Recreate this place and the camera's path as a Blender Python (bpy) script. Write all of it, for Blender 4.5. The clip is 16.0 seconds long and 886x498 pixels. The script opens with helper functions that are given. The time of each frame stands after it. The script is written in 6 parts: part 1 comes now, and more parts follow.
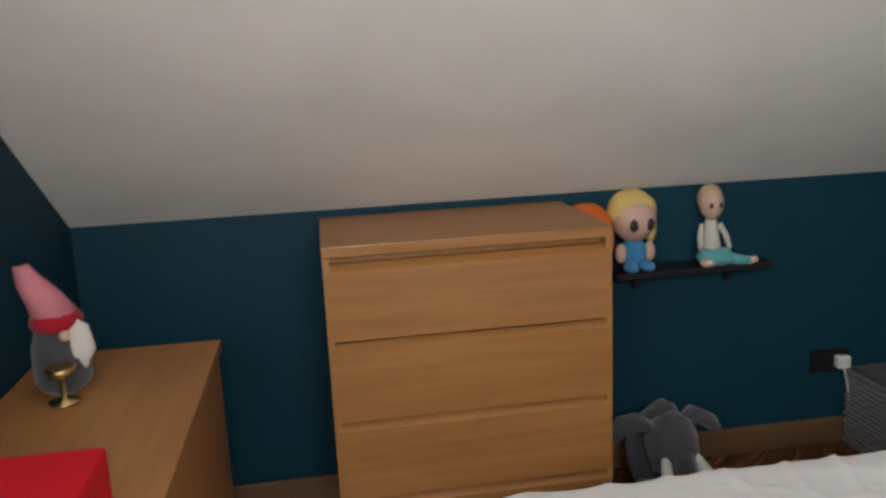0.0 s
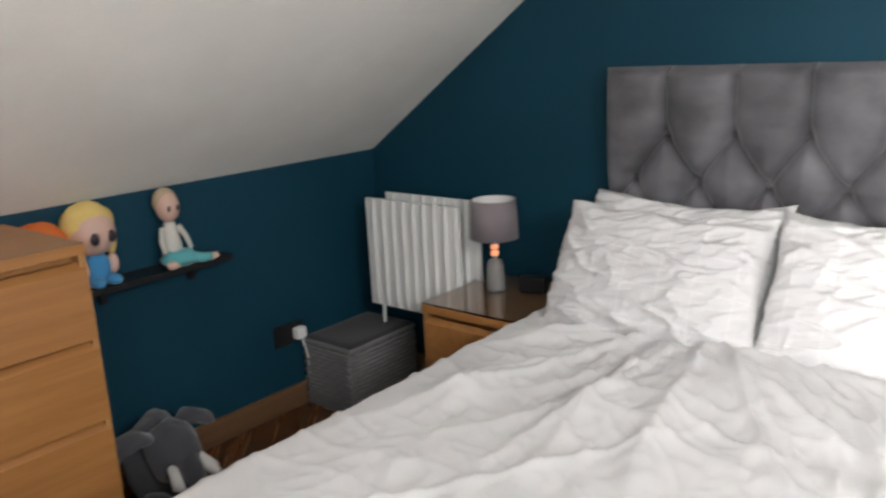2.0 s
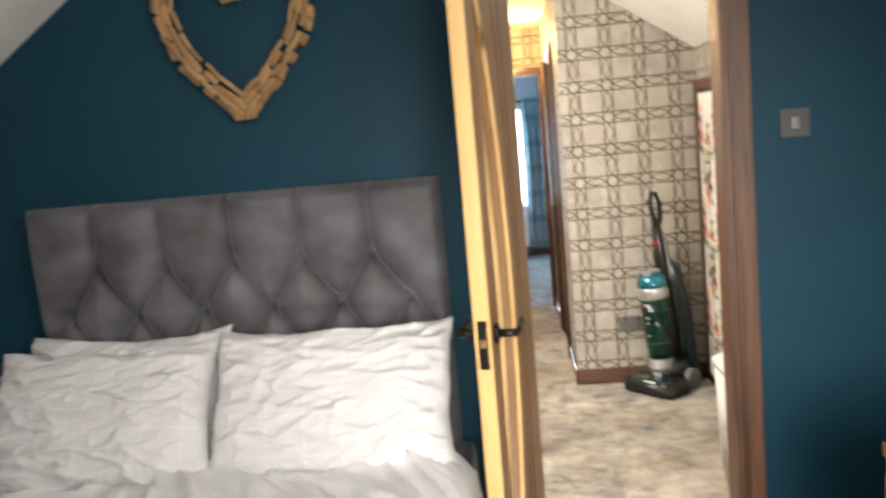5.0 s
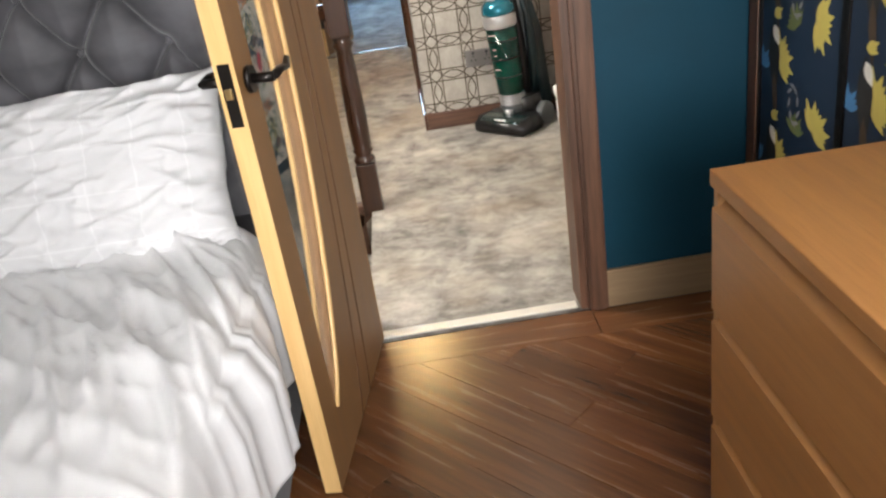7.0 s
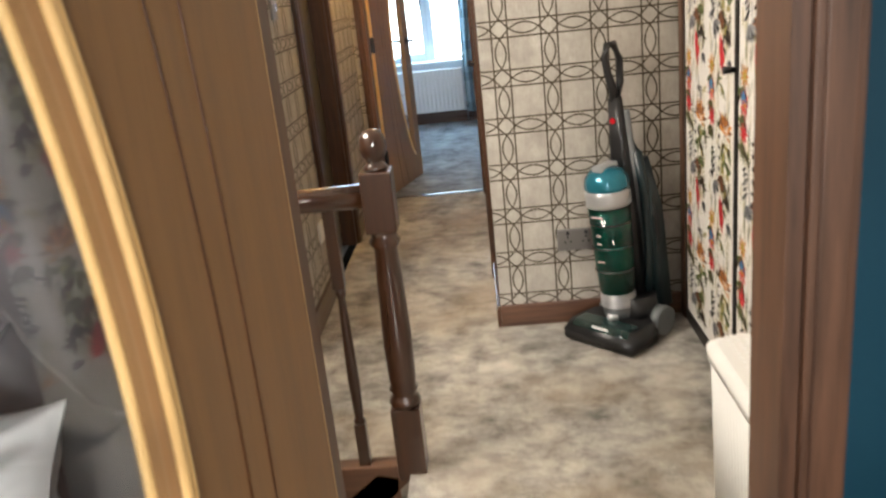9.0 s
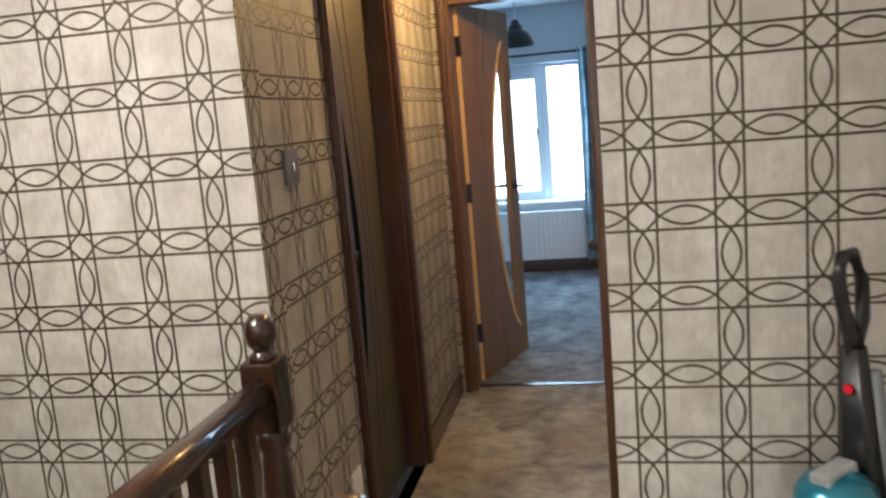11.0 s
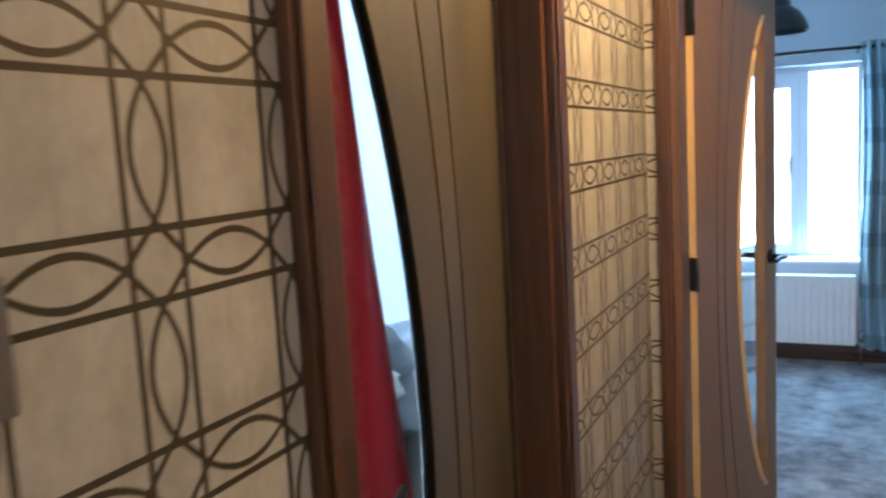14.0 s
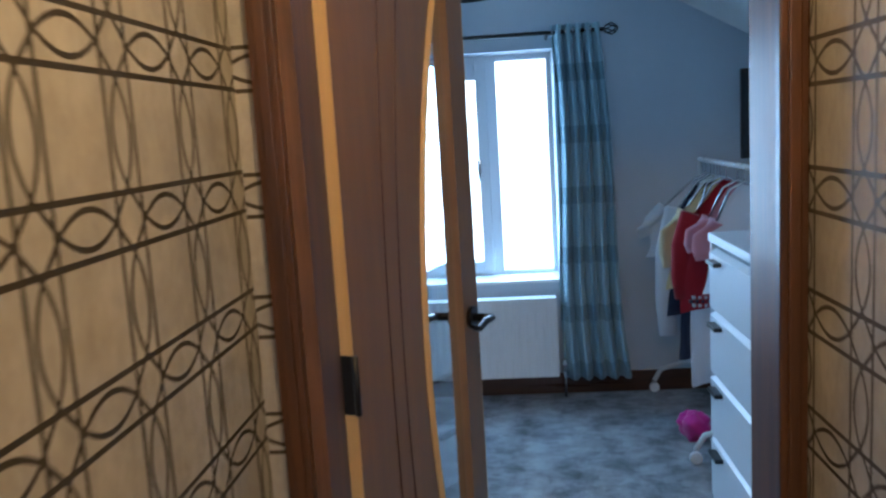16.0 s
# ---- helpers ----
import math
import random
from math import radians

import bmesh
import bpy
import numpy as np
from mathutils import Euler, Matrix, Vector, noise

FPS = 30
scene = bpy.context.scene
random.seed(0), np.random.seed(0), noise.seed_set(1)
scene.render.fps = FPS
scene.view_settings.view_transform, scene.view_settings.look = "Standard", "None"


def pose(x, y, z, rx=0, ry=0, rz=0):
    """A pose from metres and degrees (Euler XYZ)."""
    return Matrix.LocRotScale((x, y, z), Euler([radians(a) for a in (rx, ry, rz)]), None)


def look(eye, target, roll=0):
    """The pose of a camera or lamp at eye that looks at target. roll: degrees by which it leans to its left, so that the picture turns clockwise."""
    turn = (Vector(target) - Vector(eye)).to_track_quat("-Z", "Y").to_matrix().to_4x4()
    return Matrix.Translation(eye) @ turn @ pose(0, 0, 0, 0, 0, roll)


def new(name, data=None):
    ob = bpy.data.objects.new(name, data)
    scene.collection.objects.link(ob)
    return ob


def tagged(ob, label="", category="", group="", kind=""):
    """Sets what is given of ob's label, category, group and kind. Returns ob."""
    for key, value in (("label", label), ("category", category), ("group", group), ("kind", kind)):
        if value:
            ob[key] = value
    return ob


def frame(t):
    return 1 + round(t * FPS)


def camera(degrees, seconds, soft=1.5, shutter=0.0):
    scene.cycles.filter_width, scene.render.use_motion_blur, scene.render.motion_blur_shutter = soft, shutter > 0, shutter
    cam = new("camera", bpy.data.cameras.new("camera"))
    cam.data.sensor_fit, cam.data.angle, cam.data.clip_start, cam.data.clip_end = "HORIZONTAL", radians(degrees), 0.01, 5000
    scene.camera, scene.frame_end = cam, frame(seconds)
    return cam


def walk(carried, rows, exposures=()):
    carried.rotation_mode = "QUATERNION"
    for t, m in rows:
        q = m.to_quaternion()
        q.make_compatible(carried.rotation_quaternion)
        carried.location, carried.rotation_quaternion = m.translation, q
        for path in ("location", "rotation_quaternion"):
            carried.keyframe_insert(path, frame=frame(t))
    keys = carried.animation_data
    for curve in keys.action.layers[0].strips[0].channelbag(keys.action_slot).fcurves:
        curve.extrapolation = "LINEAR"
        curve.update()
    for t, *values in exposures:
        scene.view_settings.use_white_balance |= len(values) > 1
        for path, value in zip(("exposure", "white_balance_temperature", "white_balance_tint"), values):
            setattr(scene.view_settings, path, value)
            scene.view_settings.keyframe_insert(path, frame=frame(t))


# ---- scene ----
cam = camera(57.1, 16.0, soft=2.4, shutter=0.4)
PATH = [
    (0, (0.804, 0.582, 1.428), (1.09, 2.517, 1.011), -2.7),
    (0.5, (0.742, 0.621, 1.42), (1.286, 2.499, 1.0), -4.6),
    (1, (0.694, 0.669, 1.429), (1.593, 2.392, 0.956), -3.1),
    (1.5, (0.655, 0.672, 1.442), (1.902, 2.155, 0.946), -2.7),
    (2, (0.615, 0.65, 1.457), (2.095, 1.903, 0.969), -2.8),
    (2.5, (0.587, 0.608, 1.471), (2.194, 1.709, 1.015), -2.8),
    (3, (0.591, 0.577, 1.488), (2.302, 1.527, 1.074), -3.1),
    (3.5, (0.585, 0.559, 1.496), (2.38, 1.366, 1.142), -3.3),
    (4, (0.593, 0.525, 1.508), (2.451, 1.205, 1.211), -3.6),
    (4.5, (0.608, 0.487, 1.492), (2.537, 0.959, 1.259), -4.0),
    (5, (0.644, 0.448, 1.455), (2.618, 0.636, 1.195), -5.1),
    (5.2, (0.666, 0.419, 1.451), (2.637, 0.516, 1.126), -5.6),
    (7.3, (1.173, 0.214, 1.303), (2.968, 0.21, 0.421), -9.2),
    (7.5, (1.279, 0.216, 1.316), (3.096, 0.211, 0.481), -9.1),
    (8, (1.562, 0.194, 1.32), (3.425, 0.202, 0.592), -7.7),
    (8.5, (1.881, 0.161, 1.336), (3.764, 0.241, 0.667), -6.3),
    (9, (2.207, 0.176, 1.333), (4.106, 0.298, 0.718), -6.1),
    (9.5, (2.543, 0.191, 1.367), (4.466, 0.315, 0.829), -5.8),
    (10, (2.869, 0.159, 1.378), (4.807, 0.365, 0.929), -5.2),
    (10.2, (2.992, 0.151, 1.392), (4.932, 0.398, 0.972), -4.9),
    (12.3, (4.267, 0.263, 1.409), (6.134, 0.939, 1.169), -5.1),
    (12.5, (4.387, 0.285, 1.408), (6.23, 1.022, 1.166), -4.8),
    (13, (4.649, 0.344, 1.42), (6.433, 1.216, 1.175), -4.6),
    (13.5, (4.929, 0.41, 1.423), (6.68, 1.347, 1.184), -3.9),
    (14, (5.143, 0.479, 1.417), (6.934, 1.335, 1.169), -3.2),
    (14.5, (5.397, 0.554, 1.423), (7.296, 1.12, 1.153), -3.7),
    (15, (5.687, 0.56, 1.408), (7.634, 0.907, 1.114), -4.6),
    (15.5, (5.995, 0.544, 1.418), (7.954, 0.813, 1.116), -3.9),
    (16, (6.313, 0.568, 1.409), (8.285, 0.727, 1.121), -3.5),
]
EXPOSURE = [(0.0, 0.22, 6500, 10), (0.5, 0.28, 6000, 10), (1.0, 0.55, 6000, 10), (2.0, 0.50, 6400, 10), (3.0, 0.42, 7100, 10), (4.0, 0.28, 7500, 10), (5.0, 0.12, 6800, 10), (7.5, -0.08, 6300, 10), (8.5, -0.15, 7600, 10), (9.0, -0.18, 6600, 10), (9.5, -0.06, 6200, 10), (10.0, -0.40, 6250, 10), (12.5, -0.52, 5850, 10), (13.5, -0.28, 5750, 10), (14.5, 0.06, 5550, 10), (15.0, -0.14, 6000, 10), (15.5, -0.16, 6500, 10), (16.0, -0.88, 5450, 10)]
walk(cam, [(t, look(eye, target, roll)) for t, eye, target, roll in PATH], EXPOSURE)

# ---- world, sun, lamps ----
world = bpy.data.worlds.new("sky")
scene.world = world
world.use_nodes = True
wn = world.node_tree
sky = wn.nodes.new("ShaderNodeTexSky")
sky.sky_type = "NISHITA"
sky.sun_disc = False
sky.sun_elevation, sky.sun_rotation = radians(40), radians(200)
wn.nodes["Background"].inputs["Strength"].default_value = 0.10
wn.links.new(sky.outputs["Color"], wn.nodes["Background"].inputs["Color"])


def area(name, m, sx, sy, watts, colour):
    d = bpy.data.lights.new(name, "AREA")
    d.shape, d.size, d.size_y, d.energy, d.color = "RECTANGLE", sx, sy, watts, colour
    ob = new(name, d)
    ob.matrix_basis = m
    return ob


def point(name, x, y, z, radius, watts, colour):
    d = bpy.data.lights.new(name, "POINT")
    d.shadow_soft_size, d.energy, d.color = radius, watts, colour
    ob = new(name, d)
    ob.location = (x, y, z)
    return ob


DAY = (0.93, 0.97, 1.0)
WARM = (1.0, 0.62, 0.24)
# daylight in the openings of the roof windows and windows
area("daylight_roof_window", look((1.05, -0.37, 1.93), (1.35, 1.6, 1.15)), 0.95, 0.6, 28, (1.0, 0.97, 0.93))
area("daylight_gable", look((-0.02, 0.25, 1.45), (1.9, 1.8, 2.8)), 1.3, 1.1, 19, (1.0, 0.97, 0.93))
beam = area("daylight_gable_low", look((-0.03, 0.0, 1.35), (3.1, 0.18, 0.60)), 0.8, 0.8, 13, (1.0, 0.97, 0.93))
beam.data.spread = radians(58)
area("daylight_landing", look((4.05, 1.45, 2.12), (4.2, 0.5, 0.4)), 1.0, 0.6, 86, (1.0, 0.92, 0.81))
area("daylight_window", look((10.62, 0.92, 1.19), (8.5, 0.8, 0.9)), 1.2, 1.1, 54, (0.43, 0.71, 1.0))
area("daylight_small_room", look((6.2, 3.5, 1.5), (7.4, 1.9, 1.2)), 1.4, 1.2, 140, (0.66, 0.88, 1.0))
point("corridor_bulb", 6.72, 0.46, 2.09, 0.04, 60, WARM)

# ---- materials ----
def nodes_of(name):
    m = bpy.data.materials.new(name)
    m.use_nodes = True
    t = m.node_tree
    return m, t, t.nodes["Principled BSDF"]


def nmath(t, op, a, b=None, c=None):
    n = t.nodes.new("ShaderNodeMath")
    n.operation = op
    for i, v in enumerate((a, b, c)):
        if v is None:
            continue
        if isinstance(v, (int, float)):
            n.inputs[i].default_value = v
        else:
            t.links.new(v, n.inputs[i])
    return n.outputs[0]


def nnoise(t, scale, detail=4, stretch=(1, 1, 1), coords="Object", rough=0.55, turn=(0, 0, 0)):
    co = t.nodes.new("ShaderNodeTexCoord")
    mp = t.nodes.new("ShaderNodeMapping")
    mp.inputs["Scale"].default_value = stretch
    mp.inputs["Rotation"].default_value = turn
    n = t.nodes.new("ShaderNodeTexNoise")
    n.inputs["Scale"].default_value, n.inputs["Detail"].default_value, n.inputs["Roughness"].default_value = scale, detail, rough
    t.links.new(co.outputs[coords], mp.inputs[0])
    t.links.new(mp.outputs[0], n.inputs[0])
    return n.outputs[0]


def nmix(t, f, a, b):
    n = t.nodes.new("ShaderNodeMix")
    n.data_type = "RGBA"
    for key, v in (("Factor", f), ("A", a), ("B", b)):
        socket = n.inputs[0] if key == "Factor" else n.inputs[6 if key == "A" else 7]
        if isinstance(v, (int, float)):
            socket.default_value = v
        elif isinstance(v, tuple):
            socket.default_value = (*v, 1)
        else:
            t.links.new(v, socket)
    return n.outputs[2]


def nramp(t, v, lo, hi):
    n = t.nodes.new("ShaderNodeMapRange")
    n.inputs[1].default_value, n.inputs[2].default_value = lo, hi
    t.links.new(v, n.inputs[0])
    return n.outputs[0]


def nbump(t, b, v, strength, dist=0.002):
    n = t.nodes.new("ShaderNodeBump")
    n.inputs["Strength"].default_value, n.inputs["Distance"].default_value = strength, dist
    t.links.new(v, n.inputs["Height"])
    t.links.new(n.outputs[0], b.inputs["Normal"])


def plain(name, c, rough=0.5, metal=0.0, var=0.12, fine=220, coarse=3.0, bump=0.08, sheen=0.0, coat=0.0, dist=0.001):
    m, t, b = nodes_of(name)
    big, small = nnoise(t, coarse, 3), nnoise(t, fine, 3)
    lo = tuple(v * (1 - var) for v in c)
    hi = tuple(min(1, v * (1 + var)) for v in c)
    mid = nmix(t, nramp(t, big, 0.3, 0.7), lo, hi)
    t.links.new(nmix(t, nmath(t, "MULTIPLY", nramp(t, small, 0.3, 0.7), 0.35), mid, tuple(v * (1 - 1.4 * var) for v in c)), b.inputs["Base Color"])
    t.links.new(nmath(t, "MULTIPLY_ADD", big, 0.16, rough - 0.08), b.inputs["Roughness"])
    b.inputs["Metallic"].default_value = metal
    b.inputs["Sheen Weight"].default_value = sheen
    b.inputs["Coat Weight"].default_value = coat
    if bump:
        nbump(t, b, small, bump, dist)
    return m


def wood(name, dark, light, along="z", rough=0.4, coat=0.15, freq=9.0, vary=0.0):
    m, t, b = nodes_of(name)
    k = {"x": (0.06, 1, 1), "y": (1, 0.06, 1), "z": (1, 1, 0.06)}[along]
    grain = nnoise(t, freq * 4, 6, k, rough=0.62)
    band = nnoise(t, freq, 3, tuple(v * 0.8 for v in k))
    pore = nnoise(t, 420, 2, tuple(v if v == 1 else 0.03 for v in k))
    f = nmath(t, "ADD", nmath(t, "MULTIPLY", nramp(t, grain, 0.3, 0.7), 0.6), nmath(t, "MULTIPLY", nramp(t, band, 0.3, 0.7), 0.4))
    c = nmix(t, f, dark, light)
    if vary:
        info = t.nodes.new("ShaderNodeObjectInfo")
        c = nmix(t, nmath(t, "MULTIPLY", info.outputs["Random"], vary), c, tuple(v * 0.35 for v in dark))
    c = nmix(t, nmath(t, "MULTIPLY", nramp(t, pore, 0.55, 0.75), 0.25), c, tuple(v * 0.6 for v in dark))
    t.links.new(c, b.inputs["Base Color"])
    t.links.new(nmath(t, "MULTIPLY_ADD", grain, 0.2, rough - 0.1), b.inputs["Roughness"])
    b.inputs["Coat Weight"].default_value = coat
    b.inputs["Coat Roughness"].default_value = 0.12 if coat > 0.6 else 0.2
    nbump(t, b, pore, 0.08, 0.0006)
    return m


def wallpaper(name, PU, PV, star_across, star_along, star_up):
    """Linked lens and lattice print; a star of the print stands at the given places."""
    m, t, b = nodes_of(name)
    geo = t.nodes.new("ShaderNodeNewGeometry")
    pos, nor = t.nodes.new("ShaderNodeSeparateXYZ"), t.nodes.new("ShaderNodeSeparateXYZ")
    t.links.new(geo.outputs["Position"], pos.inputs[0])
    t.links.new(geo.outputs["Normal"], nor.inputs[0])
    across = nmath(t, "GREATER_THAN", nmath(t, "ABSOLUTE", nor.outputs[0]), 0.5)
    inv = nmath(t, "SUBTRACT", 1.0, across)
    u = nmath(t, "ADD", nmath(t, "MULTIPLY", nmath(t, "ADD", pos.outputs[1], 20.5 * PU - star_across), across), nmath(t, "MULTIPLY", nmath(t, "ADD", pos.outputs[0], 20.5 * PU - star_along), inv))
    v = nmath(t, "ADD", pos.outputs[2], 40.5 * PV - star_up)
    hb, lens, dia, w = 0.165 * PU, 0.108 * PU, 0.20 * PU, 0.0031

    def cell(s, P):
        return nmath(t, "ABSOLUTE", nmath(t, "MULTIPLY", nmath(t, "SUBTRACT", nmath(t, "FRACT", nmath(t, "DIVIDE", s, P)), 0.5), P))
    pu, pv = cell(u, PU), cell(v, PV)

    def near(val, width=w):
        return nmath(t, "LESS_THAN", nmath(t, "ABSOLUTE", val), width)

    def lensline(along, off, P):
        q = nmath(t, "DIVIDE", nmath(t, "SUBTRACT", P / 2, along), P / 2 - dia)
        arc = nmath(t, "MULTIPLY", nmath(t, "SUBTRACT", 1.0, nmath(t, "MULTIPLY", q, q)), lens)
        return nmath(t, "MULTIPLY", near(nmath(t, "SUBTRACT", off, arc)), nmath(t, "LESS_THAN", q, 1.0))
    marks = [near(nmath(t, "SUBTRACT", pu, hb)), near(nmath(t, "SUBTRACT", pv, hb)), lensline(pu, pv, PU), lensline(pv, pu, PV),
             near(nmath(t, "SUBTRACT", nmath(t, "ADD", pu, pv), dia), w * 1.3)]
    mask = marks[0]
    for k in marks[1:]:
        mask = nmath(t, "MAXIMUM", mask, k)
    fibre = nnoise(t, 110, 5, (1, 1, 0.28), "Object", 0.6)
    cloud = nnoise(t, 11, 7, (1, 1, 0.8), "Object", 0.68)
    wide = nnoise(t, 2.2, 3)
    paper = nmix(t, nramp(t, cloud, 0.32, 0.68), (0.31, 0.282, 0.245), (0.49, 0.456, 0.405))
    paper = nmix(t, nmath(t, "MULTIPLY", nramp(t, fibre, 0.45, 0.75), 0.38), paper, (0.25, 0.222, 0.19))
    paper = nmix(t, nmath(t, "MULTIPLY", nramp(t, wide, 0.35, 0.7), 0.3), paper, (0.37, 0.338, 0.29))
    t.links.new(nmix(t, mask, paper, (0.062, 0.050, 0.032)), b.inputs["Base Color"])
    t.links.new(nmath(t, "MULTIPLY_ADD", mask, -0.14, nmath(t, "MULTIPLY_ADD", cloud, 0.16, 0.56)), b.inputs["Roughness"])
    t.links.new(nmath(t, "MULTIPLY", mask, 0.35), b.inputs["Metallic"])
    b.inputs["Specular IOR Level"].default_value = 0.16
    nbump(t, b, nmath(t, "MULTIPLY_ADD", mask, 0.6, nmath(t, "MULTIPLY", nmath(t, "ADD", fibre, cloud), 0.4)), 0.3, 0.001)
    return m


def carpet(name, dark, light, stain=None):
    m, t, b = nodes_of(name)
    patch = nnoise(t, 2.8, 7, (1, 1.25, 1), rough=0.66, turn=(0, 0, 0.6))
    brush = nnoise(t, 13, 6, (1, 0.6, 1), rough=0.7, turn=(0, 0, -0.5))
    tread = nnoise(t, 6, 4, (0.5, 1.2, 1), rough=0.6, turn=(0, 0, 1.1))
    pile = nnoise(t, 260, 3)
    f = nmath(t, "ADD", nmath(t, "MULTIPLY", nramp(t, patch, 0.42, 0.58), 0.42), nmath(t, "MULTIPLY", nramp(t, brush, 0.42, 0.58), 0.36))
    f = nmath(t, "ADD", f, nmath(t, "MULTIPLY", nramp(t, tread, 0.4, 0.62), 0.22))
    c = nmix(t, f, dark, light)
    if stain:
        c = nmix(t, nmath(t, "MULTIPLY", nramp(t, nnoise(t, 1.7, 5, turn=(0, 0, 2.0)), 0.5, 0.68), 0.45), c, stain)
    c = nmix(t, nmath(t, "MULTIPLY", nramp(t, pile, 0.3, 0.7), 0.4), c, tuple(v * 0.55 for v in dark))
    t.links.new(c, b.inputs["Base Color"])
    b.inputs["Roughness"].default_value = 0.95
    b.inputs["Sheen Weight"].default_value = 0.25
    b.inputs["Specular IOR Level"].default_value = 0.1
    nbump(t, b, nmath(t, "ADD", pile, nmath(t, "MULTIPLY", nmath(t, "ADD", brush, tread), 1.0)), 0.6, 0.005)
    return m


def cloth(name, c, check=0.0, weave=900, rough=0.85, sheen=0.2, var=0.06):
    m, t, b = nodes_of(name)
    big, thread = nnoise(t, 5, 3), nnoise(t, weave, 2)
    col = nmix(t, nramp(t, big, 0.3, 0.7), tuple(v * (1 - var) for v in c), c)
    col = nmix(t, nmath(t, "MULTIPLY", nramp(t, thread, 0.3, 0.7), 0.12), col, tuple(v * 0.7 for v in c))
    if check:
        co = t.nodes.new("ShaderNodeTexCoord")
        sep = t.nodes.new("ShaderNodeSeparateXYZ")
        t.links.new(co.outputs["Object"], sep.inputs[0])
        lines = None
        for i in (0, 1):
            s = nmath(t, "ABSOLUTE", nmath(t, "SUBTRACT", nmath(t, "FRACT", nmath(t, "DIVIDE", sep.outputs[i], check)), 0.5))
            s = nmath(t, "LESS_THAN", s, 0.022)
            lines = s if lines is None else nmath(t, "MAXIMUM", lines, s)
        col = nmix(t, nmath(t, "MULTIPLY", lines, 0.6), col, tuple(min(0.92, v * 1.10) for v in c))
    t.links.new(col, b.inputs["Base Color"])
    b.inputs["Roughness"].default_value = rough
    b.inputs["Sheen Weight"].default_value = sheen
    b.inputs["Specular IOR Level"].default_value = 0.2
    nbump(t, b, thread, 0.15, 0.0006)
    return m


def velvet(name, c):
    m, t, b = nodes_of(name)
    crush, fine = nnoise(t, 6, 4, (1, 1, 1.3), rough=0.5), nnoise(t, 500, 2)
    col = nmix(t, nramp(t, crush, 0.35, 0.68), tuple(v * 0.62 for v in c), tuple(v * 1.3 for v in c))
    t.links.new(col, b.inputs["Base Color"])
    b.inputs["Roughness"].default_value = 0.7
    b.inputs["Sheen Weight"].default_value = 0.4
    b.inputs["Sheen Roughness"].default_value = 0.35
    nbump(t, b, fine, 0.12, 0.0006)
    return m


def glass(name, tint=(0.95, 0.98, 0.98), rough=0.0):
    m, t, b = nodes_of(name)
    b.inputs["Base Color"].default_value = (*tint, 1)
    b.inputs["Transmission Weight"].default_value = 1.0
    b.inputs["Roughness"].default_value = rough
    b.inputs["IOR"].default_value = 1.45
    return m


def glow(name, c, strength):
    m, t, b = nodes_of(name)
    b.inputs["Base Color"].default_value = (*c, 1)
    b.inputs["Emission Color"].default_value = (*c, 1)
    b.inputs["Emission Strength"].default_value = strength
    return m


def tartan(name):
    m, t, b = nodes_of(name)
    co = t.nodes.new("ShaderNodeTexCoord")
    sep = t.nodes.new("ShaderNodeSeparateXYZ")
    t.links.new(co.outputs["Object"], sep.inputs[0])
    z = nmath(t, "ABSOLUTE", nmath(t, "SUBTRACT", nmath(t, "FRACT", nmath(t, "DIVIDE", sep.outputs[2], 0.30)), 0.5))
    y = nmath(t, "ABSOLUTE", nmath(t, "SUBTRACT", nmath(t, "FRACT", nmath(t, "DIVIDE", sep.outputs[1], 0.10)), 0.5))
    thread = nnoise(t, 700, 2)
    c = nmix(t, nmath(t, "MULTIPLY", nmath(t, "LESS_THAN", z, 0.14), 0.55), (0.33, 0.48, 0.54), (0.09, 0.17, 0.22))
    c = nmix(t, nmath(t, "MULTIPLY", nmath(t, "LESS_THAN", y, 0.13), 0.5), c, (0.07, 0.15, 0.20))
    c = nmix(t, nmath(t, "MULTIPLY", nramp(t, thread, 0.3, 0.7), 0.2), c, (0.2, 0.28, 0.3))
    t.links.new(c, b.inputs["Base Color"])
    b.inputs["Roughness"].default_value = 0.9
    b.inputs["Sheen Weight"].default_value = 0.2
    nbump(t, b, thread, 0.15, 0.0006)
    return m


TEAL = plain("teal matt emulsion", (0.0042, 0.043, 0.072), 0.62, var=0.10, fine=160, bump=0.12)
TEAL.node_tree.nodes["Principled BSDF"].inputs["Specular IOR Level"].default_value = 0.25
WHITE_CEIL = plain("white ceiling paint", (0.83, 0.82, 0.79), 0.8, var=0.05, fine=90, bump=0.15)
PALE = plain("pale blue grey emulsion", (0.52, 0.57, 0.62), 0.7, var=0.05)
PAPER = wallpaper("geometric wallpaper", 0.180, 0.1755, 0.087, 5.0, 0.807)
PAPER_STAIR = wallpaper("geometric wallpaper of the stairwell", 0.178, 0.172, 1.036, 5.25, 1.342)
PAPER_LEFT = wallpaper("geometric wallpaper of the corridor", 0.165, 0.168, 1.0, 5.60, 1.341)
PAPER_RIGHT = wallpaper("geometric wallpaper of the corridor side", 0.175, 0.165, 0.1, 7.263, 1.303)
CARPET = carpet("mottled beige grey carpet", (0.095, 0.086, 0.074), (0.60, 0.555, 0.485), (0.36, 0.255, 0.145))
CARPET_GREY = carpet("mottled grey carpet", (0.06, 0.062, 0.066), (0.44, 0.45, 0.47))
OAK = wood("oak veneer", (0.31, 0.150, 0.050), (0.48, 0.255, 0.092), "z", 0.45)
DOOR_OAK = wood("oak door veneer", (0.155, 0.076, 0.026), (0.255, 0.132, 0.048), "z", 0.5, 0.05)
